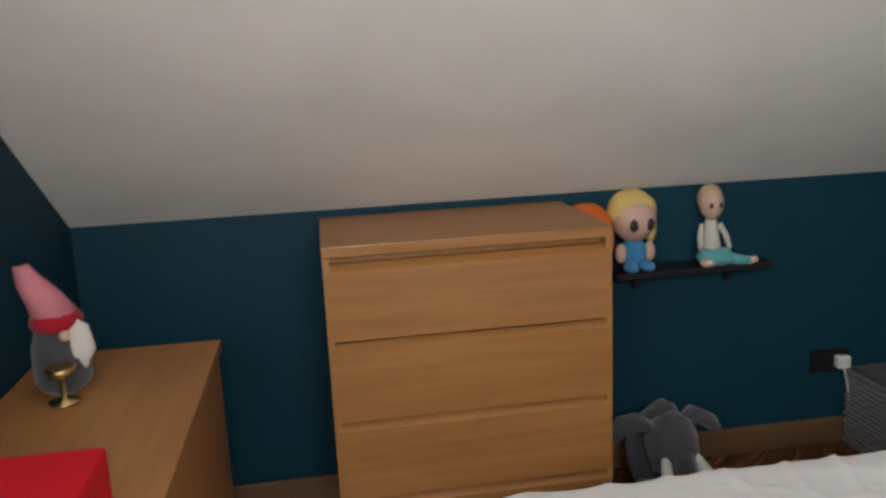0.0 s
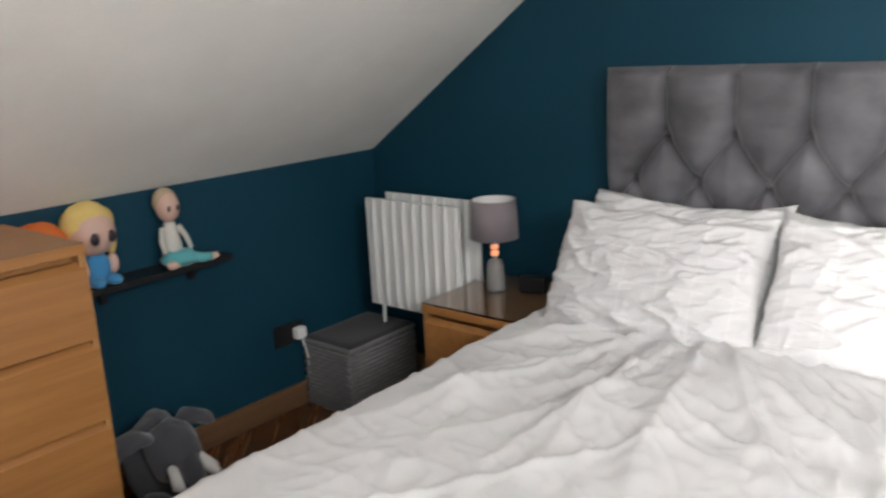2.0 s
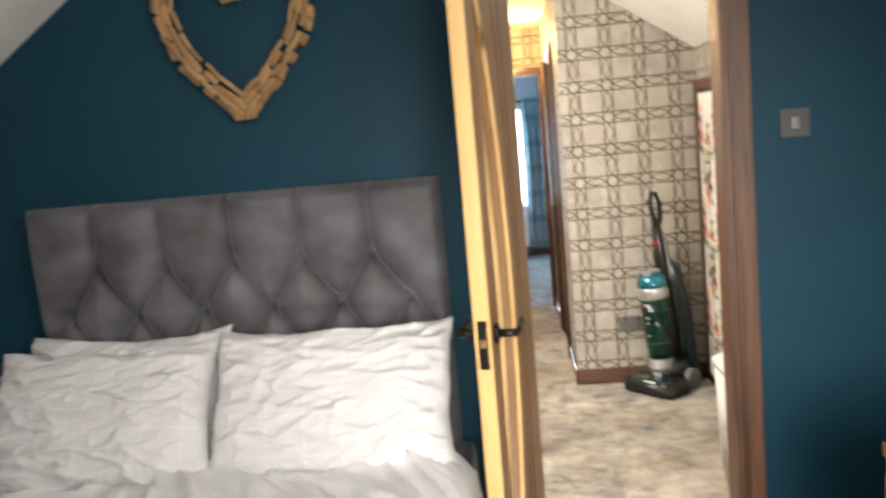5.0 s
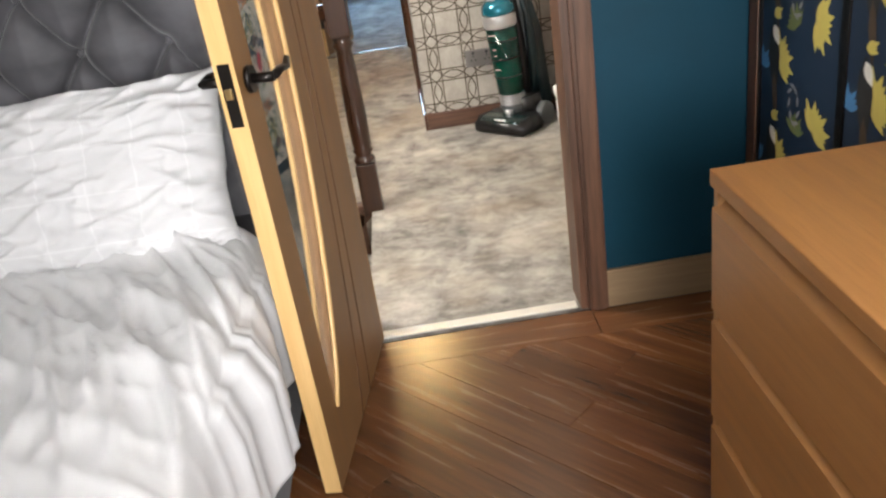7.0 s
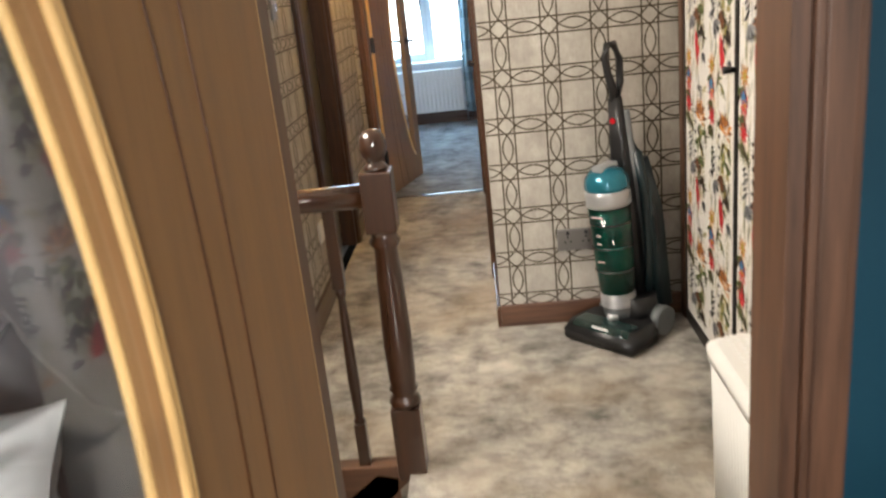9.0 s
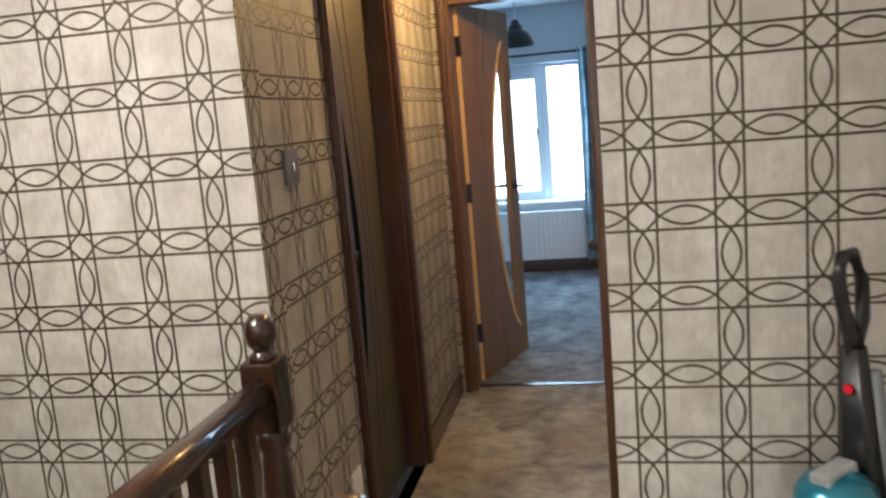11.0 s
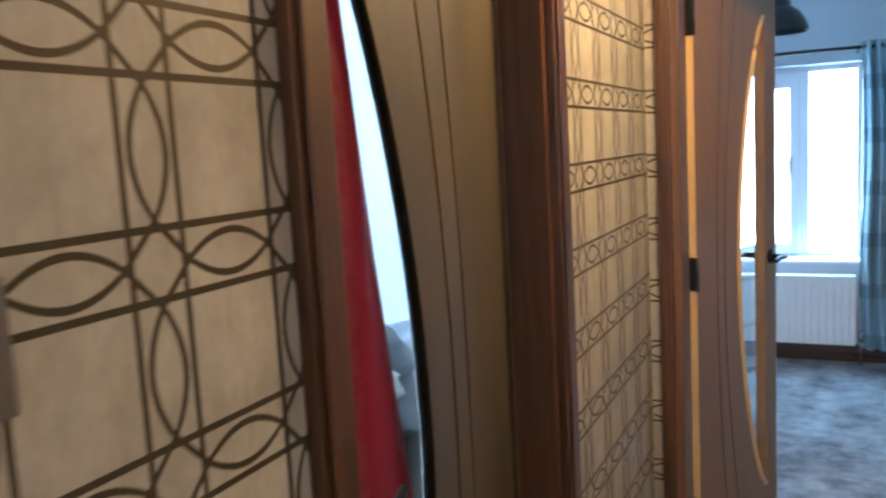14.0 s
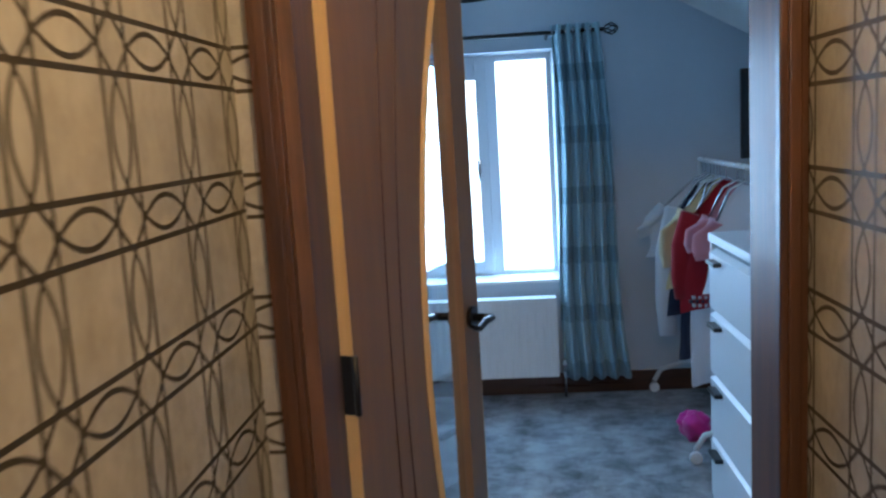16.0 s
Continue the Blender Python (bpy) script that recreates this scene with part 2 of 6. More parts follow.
OAK_X = wood("oak veneer lying", (0.29, 0.125, 0.037), (0.45, 0.212, 0.066), "x", 0.42)
OAK_Y = wood("oak veneer lying across", (0.29, 0.125, 0.037), (0.45, 0.212, 0.066), "y", 0.42)
# oak of the closed corridor door, its weak light put into the colour
OAK_SHADED = wood("oak veneer darkened for shade", (0.042, 0.034, 0.023), (0.090, 0.073, 0.049), "z", 0.5)
OAK_EDGE = wood("pale oak lipping", (0.60, 0.36, 0.13), (0.80, 0.54, 0.24), "z", 0.45)
STAIN = wood("dark stained softwood", (0.014, 0.0048, 0.0016), (0.108, 0.040, 0.0115), "z", 0.42, 0.10, 14)
STAIN_X = wood("dark stained softwood lying", (0.0275, 0.0104, 0.0045), (0.0935, 0.0343, 0.0130), "x", 0.30, 0.5)
STAIN_Y = wood("dark stained softwood lying across", (0.0275, 0.0104, 0.0045), (0.0935, 0.0343, 0.0130), "y", 0.30, 0.5)
REDWOOD = wood("worn reddish stained pine", (0.024, 0.010, 0.005), (0.190, 0.090, 0.050), "z", 0.5, 0.05, 14)
REDWOOD_Y = wood("worn reddish stained pine lying", (0.030, 0.012, 0.006), (0.170, 0.080, 0.044), "y", 0.5, 0.05, 14)
BAREWOOD = wood("bare worn skirting", (0.20, 0.125, 0.065), (0.36, 0.25, 0.14), "y", 0.6, 0.0)
SKIRT_X = wood("brown skirting", (0.10, 0.052, 0.026), (0.22, 0.12, 0.06), "x", 0.5, 0.1)
NEWEL = wood("turned dark mahogany", (0.0080, 0.0026, 0.0009), (0.046, 0.0145, 0.0042), "z", 0.30, 0.8)
NEWEL_X = wood("dark mahogany rail", (0.0080, 0.0026, 0.0009), (0.052, 0.0165, 0.0048), "x", 0.28, 0.8)
NEWEL_Y = wood("dark mahogany rail across", (0.0080, 0.0026, 0.0009), (0.052, 0.0165, 0.0048), "y", 0.28, 0.8)
PLANK = wood("dark walnut laminate", (0.045, 0.014, 0.005), (0.30, 0.120, 0.040), "x", 0.26, 0.45, 6.0, 0.6)
BLACK = plain("black plastic", (0.012, 0.012, 0.013), 0.35, var=0.2, bump=0.03)
# black without gloss that paints the shade on and beside the glazing bead
BEAD_SHADE = plain("black of the shaded bead", (0.008, 0.007, 0.006), 0.95, var=0.2, bump=0.03)
BEAD_SHADE.node_tree.nodes["Principled BSDF"].inputs["Specular IOR Level"].default_value = 0.05
IRON = plain("dark bronze metal", (0.022, 0.018, 0.016), 0.32, 0.7, var=0.2)
# plate of the bedroom switch, with the shade it sits in coloured in
SWITCH_SHADED = plain("satin plate greyed for shade", (0.055, 0.062, 0.064), 0.55, 0.1, var=0.08)
CHROME = plain("brushed chrome", (0.62, 0.62, 0.62), 0.2, 1.0, var=0.06, bump=0.02)
PALE_METAL = plain("worn pale metal strip", (0.78, 0.76, 0.70), 0.45, 0.5, var=0.15)
BRASS = plain("old brass", (0.55, 0.40, 0.18), 0.3, 1.0, var=0.15)
WHITE = plain("white gloss paint", (0.80, 0.80, 0.78), 0.3, var=0.03, bump=0.03)
WHITE_PLASTIC = plain("white plastic", (0.78, 0.78, 0.77), 0.35, var=0.02, bump=0.02)
GREY_PLATE = plain("grey metal plate", (0.20, 0.19, 0.18), 0.35, 0.7, var=0.1)
LINEN = cloth("white cotton bedding", (0.66, 0.655, 0.66), 0.0, var=0.04)
LINEN_CHECK = cloth("white checked cotton", (0.66, 0.655, 0.66), 0.11, var=0.04)
VELVET = velvet("grey crushed velvet", (0.105, 0.102, 0.112))
DARK_BASE = cloth("charcoal divan fabric", (0.025, 0.025, 0.03))
GLASS = glass("clear glass")

# ---- mesh helpers ----
def bx(bm, x0, y0, z0, x1, y1, z1, bev=0.0, mat=0):
    vs = [bm.verts.new((x, y, z)) for z in (z0, z1) for x, y in ((x0, y0), (x1, y0), (x1, y1), (x0, y1))]
    fs = [bm.faces.new([vs[i] for i in q]) for q in ((3, 2, 1, 0), (4, 5, 6, 7), (0, 1, 5, 4), (1, 2, 6, 5), (2, 3, 7, 6), (3, 0, 4, 7))]
    for f in fs:
        f.material_index = mat
    if bev:
        es = {e for f in fs for e in f.edges}
        bmesh.ops.bevel(bm, geom=list(es), offset=bev, segments=2, profile=0.6, affect="EDGES", material=-1)
    return bm


def box(x0, y0, z0, x1, y1, z1, bev=0.0):
    return bx(bmesh.new(), x0, y0, z0, x1, y1, z1, bev)


def lathe(bm, profile, x=0.0, y=0.0, z=0.0, seg=20, mat=0, cap=True):
    """Turns (radius, height) pairs about a vertical axis."""
    rings = []
    for r, h in profile:
        rings.append([bm.verts.new((x + r * math.cos(2 * math.pi * k / seg), y + r * math.sin(2 * math.pi * k / seg), z + h)) for k in range(seg)])
    for a, b in zip(rings, rings[1:]):
        for k in range(seg):
            f = bm.faces.new((a[k], a[(k + 1) % seg], b[(k + 1) % seg], b[k]))
            f.smooth, f.material_index = True, mat
    if cap:
        for ring, flip in ((rings[0], True), (rings[-1], False)):
            f = bm.faces.new(ring[::-1] if flip else ring)
            f.material_index = mat
    return bm


def tube(bm, pts, r, seg=10, mat=0, flat=1.0):
    """A round bar along the points."""
    pts = [Vector(p) for p in pts]
    rings = []
    for i, p in enumerate(pts):
        d = (pts[min(i + 1, len(pts) - 1)] - pts[max(i - 1, 0)]).normalized()
        a = d.cross(Vector((0, 0, 1)) if abs(d.z) < 0.9 else Vector((1, 0, 0))).normalized()
        b = d.cross(a)
        rr = r[i] if isinstance(r, (list, tuple)) else r
        rings.append([bm.verts.new(p + a * rr * math.cos(2 * math.pi * k / seg) + b * rr * flat * math.sin(2 * math.pi * k / seg)) for k in range(seg)])
    for a, b in zip(rings, rings[1:]):
        for k in range(seg):
            f = bm.faces.new((a[k], b[k], b[(k + 1) % seg], a[(k + 1) % seg]))
            f.smooth, f.material_index = True, mat
    for ring in (rings[0][::-1], rings[-1]):
        f = bm.faces.new(ring[::-1])
        f.material_index = mat
    return bm


def blob(bm, x, y, z, rx, ry, rz, mat=0, rough=0.0, seed=0, u=18, v=12):
    """A rounded, slightly uneven lump."""
    rows = []
    for j in range(v + 1):
        a = math.pi * j / v
        row = []
        for i in range(u):
            b = 2 * math.pi * i / u
            d = Vector((math.sin(a) * math.cos(b), math.sin(a) * math.sin(b), math.cos(a)))
            k = 1 + rough * noise.noise(d * 2.2 + Vector((seed, 0, 0)))
            row.append(bm.verts.new((x + rx * d.x * k, y + ry * d.y * k, z + rz * d.z * k)))
        rows.append(row)
    for a, b in zip(rows, rows[1:]):
        for i in range(u):
            f = bm.faces.new((a[i], b[i], b[(i + 1) % u], a[(i + 1) % u]))
            f.smooth, f.material_index = True, mat
    bmesh.ops.remove_doubles(bm, verts=rows[0] + rows[-1], dist=1e-5)
    return bm


def sheet(bm, fn, nu, nv, mat=0):
    """A gridded surface from fn(u, v) with u and v from 0 to 1."""
    g = [[bm.verts.new(fn(i / nu, j / nv)) for i in range(nu + 1)] for j in range(nv + 1)]
    for j in range(nv):
        for i in range(nu):
            f = bm.faces.new((g[j][i], g[j][i + 1], g[j + 1][i + 1], g[j + 1][i]))
            f.smooth, f.material_index = True, mat
    return bm


def slab(poly, axis, a, b):
    """A flat polygon of (p, q) pairs pushed from a to b along the axis."""
    bm = bmesh.new()
    put = {"x": lambda p, q, w: (w, p, q), "y": lambda p, q, w: (p, w, q), "z": lambda p, q, w: (p, q, w)}[axis]
    lo, hi = [bm.verts.new(put(p, q, a)) for p, q in poly], [bm.verts.new(put(p, q, b)) for p, q in poly]
    n = len(poly)
    bm.faces.new(lo[::-1]), bm.faces.new(hi)
    for i in range(n):
        bm.faces.new((lo[i], lo[(i + 1) % n], hi[(i + 1) % n], hi[i]))
    bmesh.ops.recalc_face_normals(bm, faces=bm.faces)
    return bm


def part(name, bm, material, parent=None, label=""):
    me = bpy.data.meshes.new(name)
    bmesh.ops.recalc_face_normals(bm, faces=bm.faces)
    bm.to_mesh(me)
    bm.free()
    for m in material if isinstance(material, (list, tuple)) else (material,):
        me.materials.append(m)
    ob = new(name, me)
    if parent is not None:
        ob.parent = parent
    if label:
        ob["label"] = label
    return ob


def thing(name, label, category, x=0.0, y=0.0, z=0.0, rz=0.0, group="", kind=""):
    ob = new(name)
    ob.matrix_basis = pose(x, y, z, 0, 0, rz)
    ob.empty_display_size = 0.05
    return tagged(ob, label, category, group, kind)


def built(name, bm, material, label, category="", kind="structure"):
    return tagged(part(name, bm, material), label, category, "", kind)


def cut_wall(axis, a, b, p0, p1, z0, z1, holes, faces=None):
    """A wall from a to b along the axis, p0 to p1 along it, with rectangular holes (p, p, z, z)."""
    bm = bmesh.new()

    def add(q0, q1, h0, h1):
        if q1 - q0 > 1e-4 and h1 - h0 > 1e-4:
            bx(bm, *((a, q0, h0, b, q1, h1) if axis == "x" else (q0, a, h0, q1, b, h1)))
    at = p0
    for q0, q1, h0, h1 in sorted(holes):
        add(at, q0, z0, z1)
        add(q0, q1, z0, h0)
        add(q0, q1, h1, z1)
        at = q1
    add(at, p1, z0, z1)
    bm.normal_update()
    if faces:
        for f in bm.faces:
            n = f.normal.x if axis == "x" else f.normal.y
            f.material_index = 0 if n < -0.5 else 1
    return bm


# ---- structure ----
KNEE_Y, KNEE_Z, HEAD_X, CUP_Y = 3.21, 1.02, 3.19, -0.71
FLAT = 2.30


def left_slope(y):
    return KNEE_Z + 0.70 * (KNEE_Y - y)


def right_slope(y):
    return 1.86 + 0.67 * (y + 0.54)


Y_L, Y_R = KNEE_Y - (FLAT - KNEE_Z) / 0.70, -0.54 + (FLAT - 1.86) / 0.67

built("wall_head", cut_wall("x", HEAD_X, 3.31, -0.95, 3.35, -0.12, 2.6, [(-0.21, 0.465, -0.12, 1.985)], True), (TEAL, PAPER), "teal painted bedroom wall behind the bed with a doorway", "wall")
built("wall_knee", box(-0.07, KNEE_Y, -0.12, HEAD_X, KNEE_Y + 0.12, 1.2), TEAL, "low teal painted knee wall under the sloping ceiling", "wall")
built("wall_gable", cut_wall("x", -0.09, 0.03, CUP_Y, KNEE_Y, -0.12, 2.6, [(-0.45, 0.95, 0.85, 2.05)]), TEAL, "teal painted end wall beside the desk", "wall")
built("wall_cupboard", box(0.03, CUP_Y - 0.12, -0.12, HEAD_X, CUP_Y, 1.9), TEAL, "teal painted low wall with papered cupboard doors", "wall")


def slope_ceiling(name, ya, za, yb, zb, x0, x1, hole=None):
    """A sloping ceiling from (ya, za) up to (yb, zb), with an optional hole (x, x, share, share)."""
    bm = bmesh.new()

    def add(xa, xb, s0, s1):
        p = [(ya + (yb - ya) * s, za + (zb - za) * s) for s in (s0, s1)]
        k = slab([p[0], p[1], (p[1][0], p[1][1] + 0.12), (p[0][0], p[0][1] + 0.12)], "x", xa, xb)
        me = bpy.data.meshes.new("t")
        k.to_mesh(me)
        k.free()
        bm.from_mesh(me)
        bpy.data.meshes.remove(me)
    if hole:
        a, b, s0, s1 = hole
        add(x0, a, 0, 1), add(b, x1, 0, 1), add(a, b, 0, s0), add(a, b, s1, 1)
    else:
        add(x0, x1, 0, 1)
    return built(name, bm, WHITE_CEIL, "white painted sloping attic ceiling", "ceiling")


slope_ceiling("ceiling_slope_left", KNEE_Y, KNEE_Z, Y_L, FLAT, 0.03, HEAD_X)
slope_ceiling("ceiling_slope_right", CUP_Y, right_slope(CUP_Y), Y_R, FLAT, 0.03, HEAD_X, (0.55, 1.55, 0.2, 0.85))
built("ceiling_flat", box(0.03, Y_R, FLAT, HEAD_X, Y_L, FLAT + 0.1), WHITE_CEIL, "white painted flat ceiling strip", "ceiling")
slope_ceiling("ceiling_landing_slope", -0.57, right_slope(-0.57), Y_R, FLAT, 3.31, 5.25)
built("ceiling_landing", box(3.31, Y_R, FLAT, 5.25, Y_L, FLAT + 0.1), WHITE_CEIL, "white landing ceiling", "ceiling")
slope_ceiling("ceiling_stairwell", 3.4, left_slope(3.4), Y_L, FLAT, 3.31, 5.25, (3.55, 5.0, 0.40, 0.93))
built("ceiling_corridor", box(5.25, 0.0, FLAT, 7.44, 1.06, FLAT + 0.1), WHITE_CEIL, "white corridor ceiling", "ceiling")

# floors
built("floor", box(-0.09, CUP_Y, -0.12, 3.2, KNEE_Y, -0.014), PLANK, "dark walnut laminate floor", "floor")
built("landing_floor", slab([(3.2, -0.57), (5.25, -0.57), (5.25, 0.165), (7.52, 0.165), (7.52, 0.935), (4.25, 0.935), (4.25, 0.47), (3.31, 0.47), (3.2, 0.47)], "z", -0.22, 0.0), CARPET, "mottled beige grey landing carpet", "carpet")
built("floor_room", box(7.53, -1.0, -0.2, 10.5, 2.6, 0.0), CARPET_GREY, "mottled grey bedroom carpet", "carpet")

# landing and corridor walls
built("wall_landing_cupboard", box(3.31, -0.69, 0, 5.25, -0.57, 2.2), PAPER, "low landing wall with geometric wallpaper", "wall")
built("wall_landing_end", box(5.25, -0.69, 0, 5.35, 0.165, 2.45), PAPER, "geometric wallpapered wall behind the vacuum cleaner", "wall")
built("wall_corridor_right", cut_wall("y", 0.065, 0.165, 5.35, 7.44, 0, 2.45, [(5.85, 6.56, 0, 1.95)]), PAPER_RIGHT, "geometric wallpapered corridor wall with a closed door", "wall")
built("wall_stairwell", box(5.20, 0.935, -2.7, 5.30, 3.4, 2.45), PAPER_STAIR, "geometric wallpapered stairwell wall in daylight", "wall")
built("wall_corridor_left", cut_wall("y", 0.935, 1.10, 5.30, 7.44, 0, 2.45, [(5.83, 6.56, 0, 1.96)]), PAPER_LEFT, "geometric wallpapered corridor wall with a glazed door", "wall")
built("wall_corridor_end", cut_wall("x", 7.44, 7.57, -1.0, 3.7, 0, 2.6, [(0.178, 0.868, 0, 1.95)], True), (PAPER, PALE), "wall at the corridor's end with a doorway", "wall")
built("wall_stairwell_back", box(3.19, 3.4, -2.7, 5.30, 3.5, 2.6), PAPER, "wallpapered back wall of the stairwell", "wall")
built("wall_stairwell_side", box(3.19, 0.47, -2.7, 3.31, 3.4, -0.001), PAPER, "wallpapered side of the stairwell", "wall")
built("wall_stair_under", box(3.31, 0.35, -2.7, 4.25, 0.46, -0.22), PAPER, "wall under the landing edge", "wall")
built("wall_stair_under_side", box(4.26, 0.82, -2.7, 5.20, 0.93, -0.22), PAPER, "wall under the landing edge", "wall")
built("floor_downstairs", box(3.19, 0.3, -2.8, 5.3, 3.5, -2.7), CARPET, "beige carpet at the foot of the stairs", "carpet")

# bedroom beyond the corridor
built("wall_window", cut_wall("x", 10.50, 10.86, -1.0, 2.6, 0, 2.6, [(0.30, 1.55, 0.60, 1.78)]), PALE, "pale blue grey wall with a deep window reveal", "wall")
built("wall_room_right", box(7.57, -1.0, 0, 10.5, -0.88, 2.6), PALE, "pale blue grey side wall", "wall")
built("wall_room_left", box(7.57, 2.5, 0, 10.5, 2.6, 2.6), PALE, "pale blue grey side wall", "wall")
slope_ceiling("ceiling_room_slope", -0.88, 1.66, 0.19, 2.25, 7.57, 10.5)
built("ceiling_room", box(7.57, 0.19, 2.25, 10.5, 2.5, 2.35), WHITE_CEIL, "white bedroom ceiling", "ceiling")

# small room behind the glazed corridor door
built("floor_small_room", box(5.30, 1.10, -0.2, 7.44, 3.6, -0.001), CARPET_GREY, "grey carpet in the small room", "carpet")
built("wall_small_room", cut_wall("y", 3.6, 3.75, 5.30, 7.44, 0, 2.6, [(5.5, 7.2, 0.75, 2.0)]), PALE, "pale wall with a wide window", "wall")
built("wall_small_room_side", box(5.31, 1.101, 0, 5.36, 3.6, 2.6), PALE, "pale side wall of the small room", "wall")
built("wall_small_room_end", box(7.40, 1.101, 0, 7.438, 3.599, 2.6), PALE, "pale end wall of the small room", "wall")
built("ceiling_small_room", box(5.30, 1.10, 2.3, 7.44, 3.6, 2.4), WHITE_CEIL, "white ceiling of the small room", "ceiling")
built("roof", box(-0.3, -1.3, 2.75, 11.0, 3.9, 2.85), WHITE_CEIL, "roof boarding over the attic", "roof")

SKYGLOW = glow("overcast sky beyond the windows", (0.86, 0.94, 1.0), 8.0)
built("backdrop_window", slab([(-2.5, -1.5), (4.5, -1.5), (4.5, 4.5), (-2.5, 4.5)], "x", 13.0, 13.05), SKYGLOW, "bright overcast sky outside the window", "sky")
built("backdrop_small_window", slab([(3.0, -1.5), (9.5, -1.5), (9.5, 4.5), (3.0, 4.5)], "y", 5.4, 5.45), SKYGLOW, "bright overcast sky outside the window", "sky")


def skirting(name, x0, y0, x1, y1, h, mat, label):
    return built(name, bx(bmesh.new(), x0, y0, 0.0, x1, y1, h, 0.004), mat, label, "skirting")


skirting("baseboard_head", HEAD_X - 0.016, CUP_Y, HEAD_X, -0.265, 0.125, BAREWOOD, "bare worn wooden skirting board")
skirting("baseboard_head_left", HEAD_X - 0.016, 0.53, HEAD_X, KNEE_Y, 0.10, BAREWOOD, "brown wooden skirting board")
skirting("baseboard_knee", 0.03, KNEE_Y - 0.016, HEAD_X - 0.016, KNEE_Y, 0.10, SKIRT_X, "brown wooden skirting board along the knee wall")
skirting("baseboard_landing_end", 5.234, -0.57, 5.25, 0.165, 0.09, REDWOOD_Y, "reddish brown wooden skirting board")
skirting("baseboard_corridor_right", 5.234, 0.165, 5.79, 0.181, 0.09, STAIN_X, "dark wooden skirting board")
skirting("baseboard_corridor_right_far", 6.62, 0.165, 7.42, 0.181, 0.09, STAIN_X, "dark wooden skirting board")
skirting("baseboard_corridor_left", 5.20, 0.919, 5.77, 0.935, 0.11, STAIN_X, "dark wooden skirting board")
skirting("baseboard_corridor_left_far", 6.63, 0.919, 7.42, 0.935, 0.11, STAIN_X, "dark wooden skirting board")
skirting("baseboard_window", 10.484, -0.88, 10.5, 2.5, 0.11, STAIN_Y, "dark wooden skirting board under the window")


def architrave(name, axis, face, out, p0, p1, top, w, mats, label, depth=0.018, z0=0.0):
    """Door surround: two posts and a head on the wall face at `face`, standing out by `out` (sign gives the side)."""
    ob = thing(name, label, "door frame", kind="structure")
    lo, hi = sorted((face, face + out * depth))
    for q0, q1, h0, h1, key in ((p0 - w, p0, z0, top, 0), (p1, p1 + w, z0, top, 0), (p0 - w, p1 + w, top, top + w, 1)):
        if q1 - q0 < 0.001:
            continue
        bm = bmesh.new()
        for k, (grow, push) in enumerate(((0.0, 1.0), (0.010, 1.35))):
            a, b = (lo, hi) if k == 0 else ((hi, hi + 0.006) if out > 0 else (lo - 0.006, lo))
            g = grow if key == 0 else 0.0
            gz = 0.0 if key == 0 else grow
            v = (a, q0 + g, h0 + gz, b, q1 - g, h1 - gz) if axis == "x" else (q0 + g, a, h0 + gz, q1 - g, b, h1 - gz)
            bx(bm, *v, 0.003)
        part("post" if key == 0 else "head", bm, mats[key], ob)
    return ob


def lining(name, axis, a, b, p0, p1, top, mats, label, t=0.022):
    ob = thing(name, label, "door lining", kind="structure")
    for q0, q1, h0, h1, key in ((p0, p0 + t, 0, top, 0), (p1 - t, p1, 0, top, 0), (p0 + t, p1 - t, top - t, top, 1)):
        v = (a, q0, h0, b, q1, h1) if axis == "x" else (q0, a, h0, q1, b, h1)
        part("jamb" if key == 0 else "head", box(*v), mats[key], ob)
    return ob


lining("trim_lining_bedroom", "x", HEAD_X - 0.002, 3.312, -0.21, 0.465, 1.985, (REDWOOD, REDWOOD_Y), "reddish brown worn door lining")
architrave("trim_frame_bedroom", "x", HEAD_X, -1, -0.21, 0.465, 1.985, 0.06, (REDWOOD, REDWOOD_Y), "reddish brown worn wooden door frame")
architrave("trim_frame_landing", "x", 3.31, 1, -0.21, 0.465, 1.985, 0.06, (REDWOOD, REDWOOD_Y), "reddish brown worn wooden door frame")
lining("trim_lining_left", "y", 0.933, 1.102, 5.83, 6.56, 1.96, (STAIN, STAIN_X), "dark stained door lining")
architrave("trim_frame_left", "y", 0.935, -1, 5.83, 6.56, 1.96, 0.062, (STAIN, STAIN_X), "dark stained wooden door frame with moulded edges")
architrave("trim_frame_right", "y", 0.165, 1, 5.85, 6.56, 1.95, 0.06, (STAIN, STAIN_X), "dark stained wooden door frame")
lining("trim_lining_right", "y", 0.065, 0.167, 5.85, 6.56, 1.95, (STAIN, STAIN_X), "dark stained door lining")
lining("trim_lining_end", "x", 7.438, 7.572, 0.178, 0.868, 1.95, (REDWOOD, REDWOOD_Y), "brown stained door lining at the corridor's end")
architrave("trim_frame_end", "x", 7.44, -1, 0.205, 0.868, 1.95, 0.038, (STAIN, STAIN_Y), "brown stained wooden door frame at the corridor's end")
built("trim_threshold", bx(bmesh.new(), 3.195, -0.178, 0.0, 3.235, 0.443, 0.008, 0.003), PALE_METAL, "metal threshold strip between laminate and carpet", "threshold")
built("trim_threshold_end", bx(bmesh.new(), 7.505, 0.20, 0.0, 7.54, 0.846, 0.006, 0.002), IRON, "dark threshold strip between two carpets", "threshold")

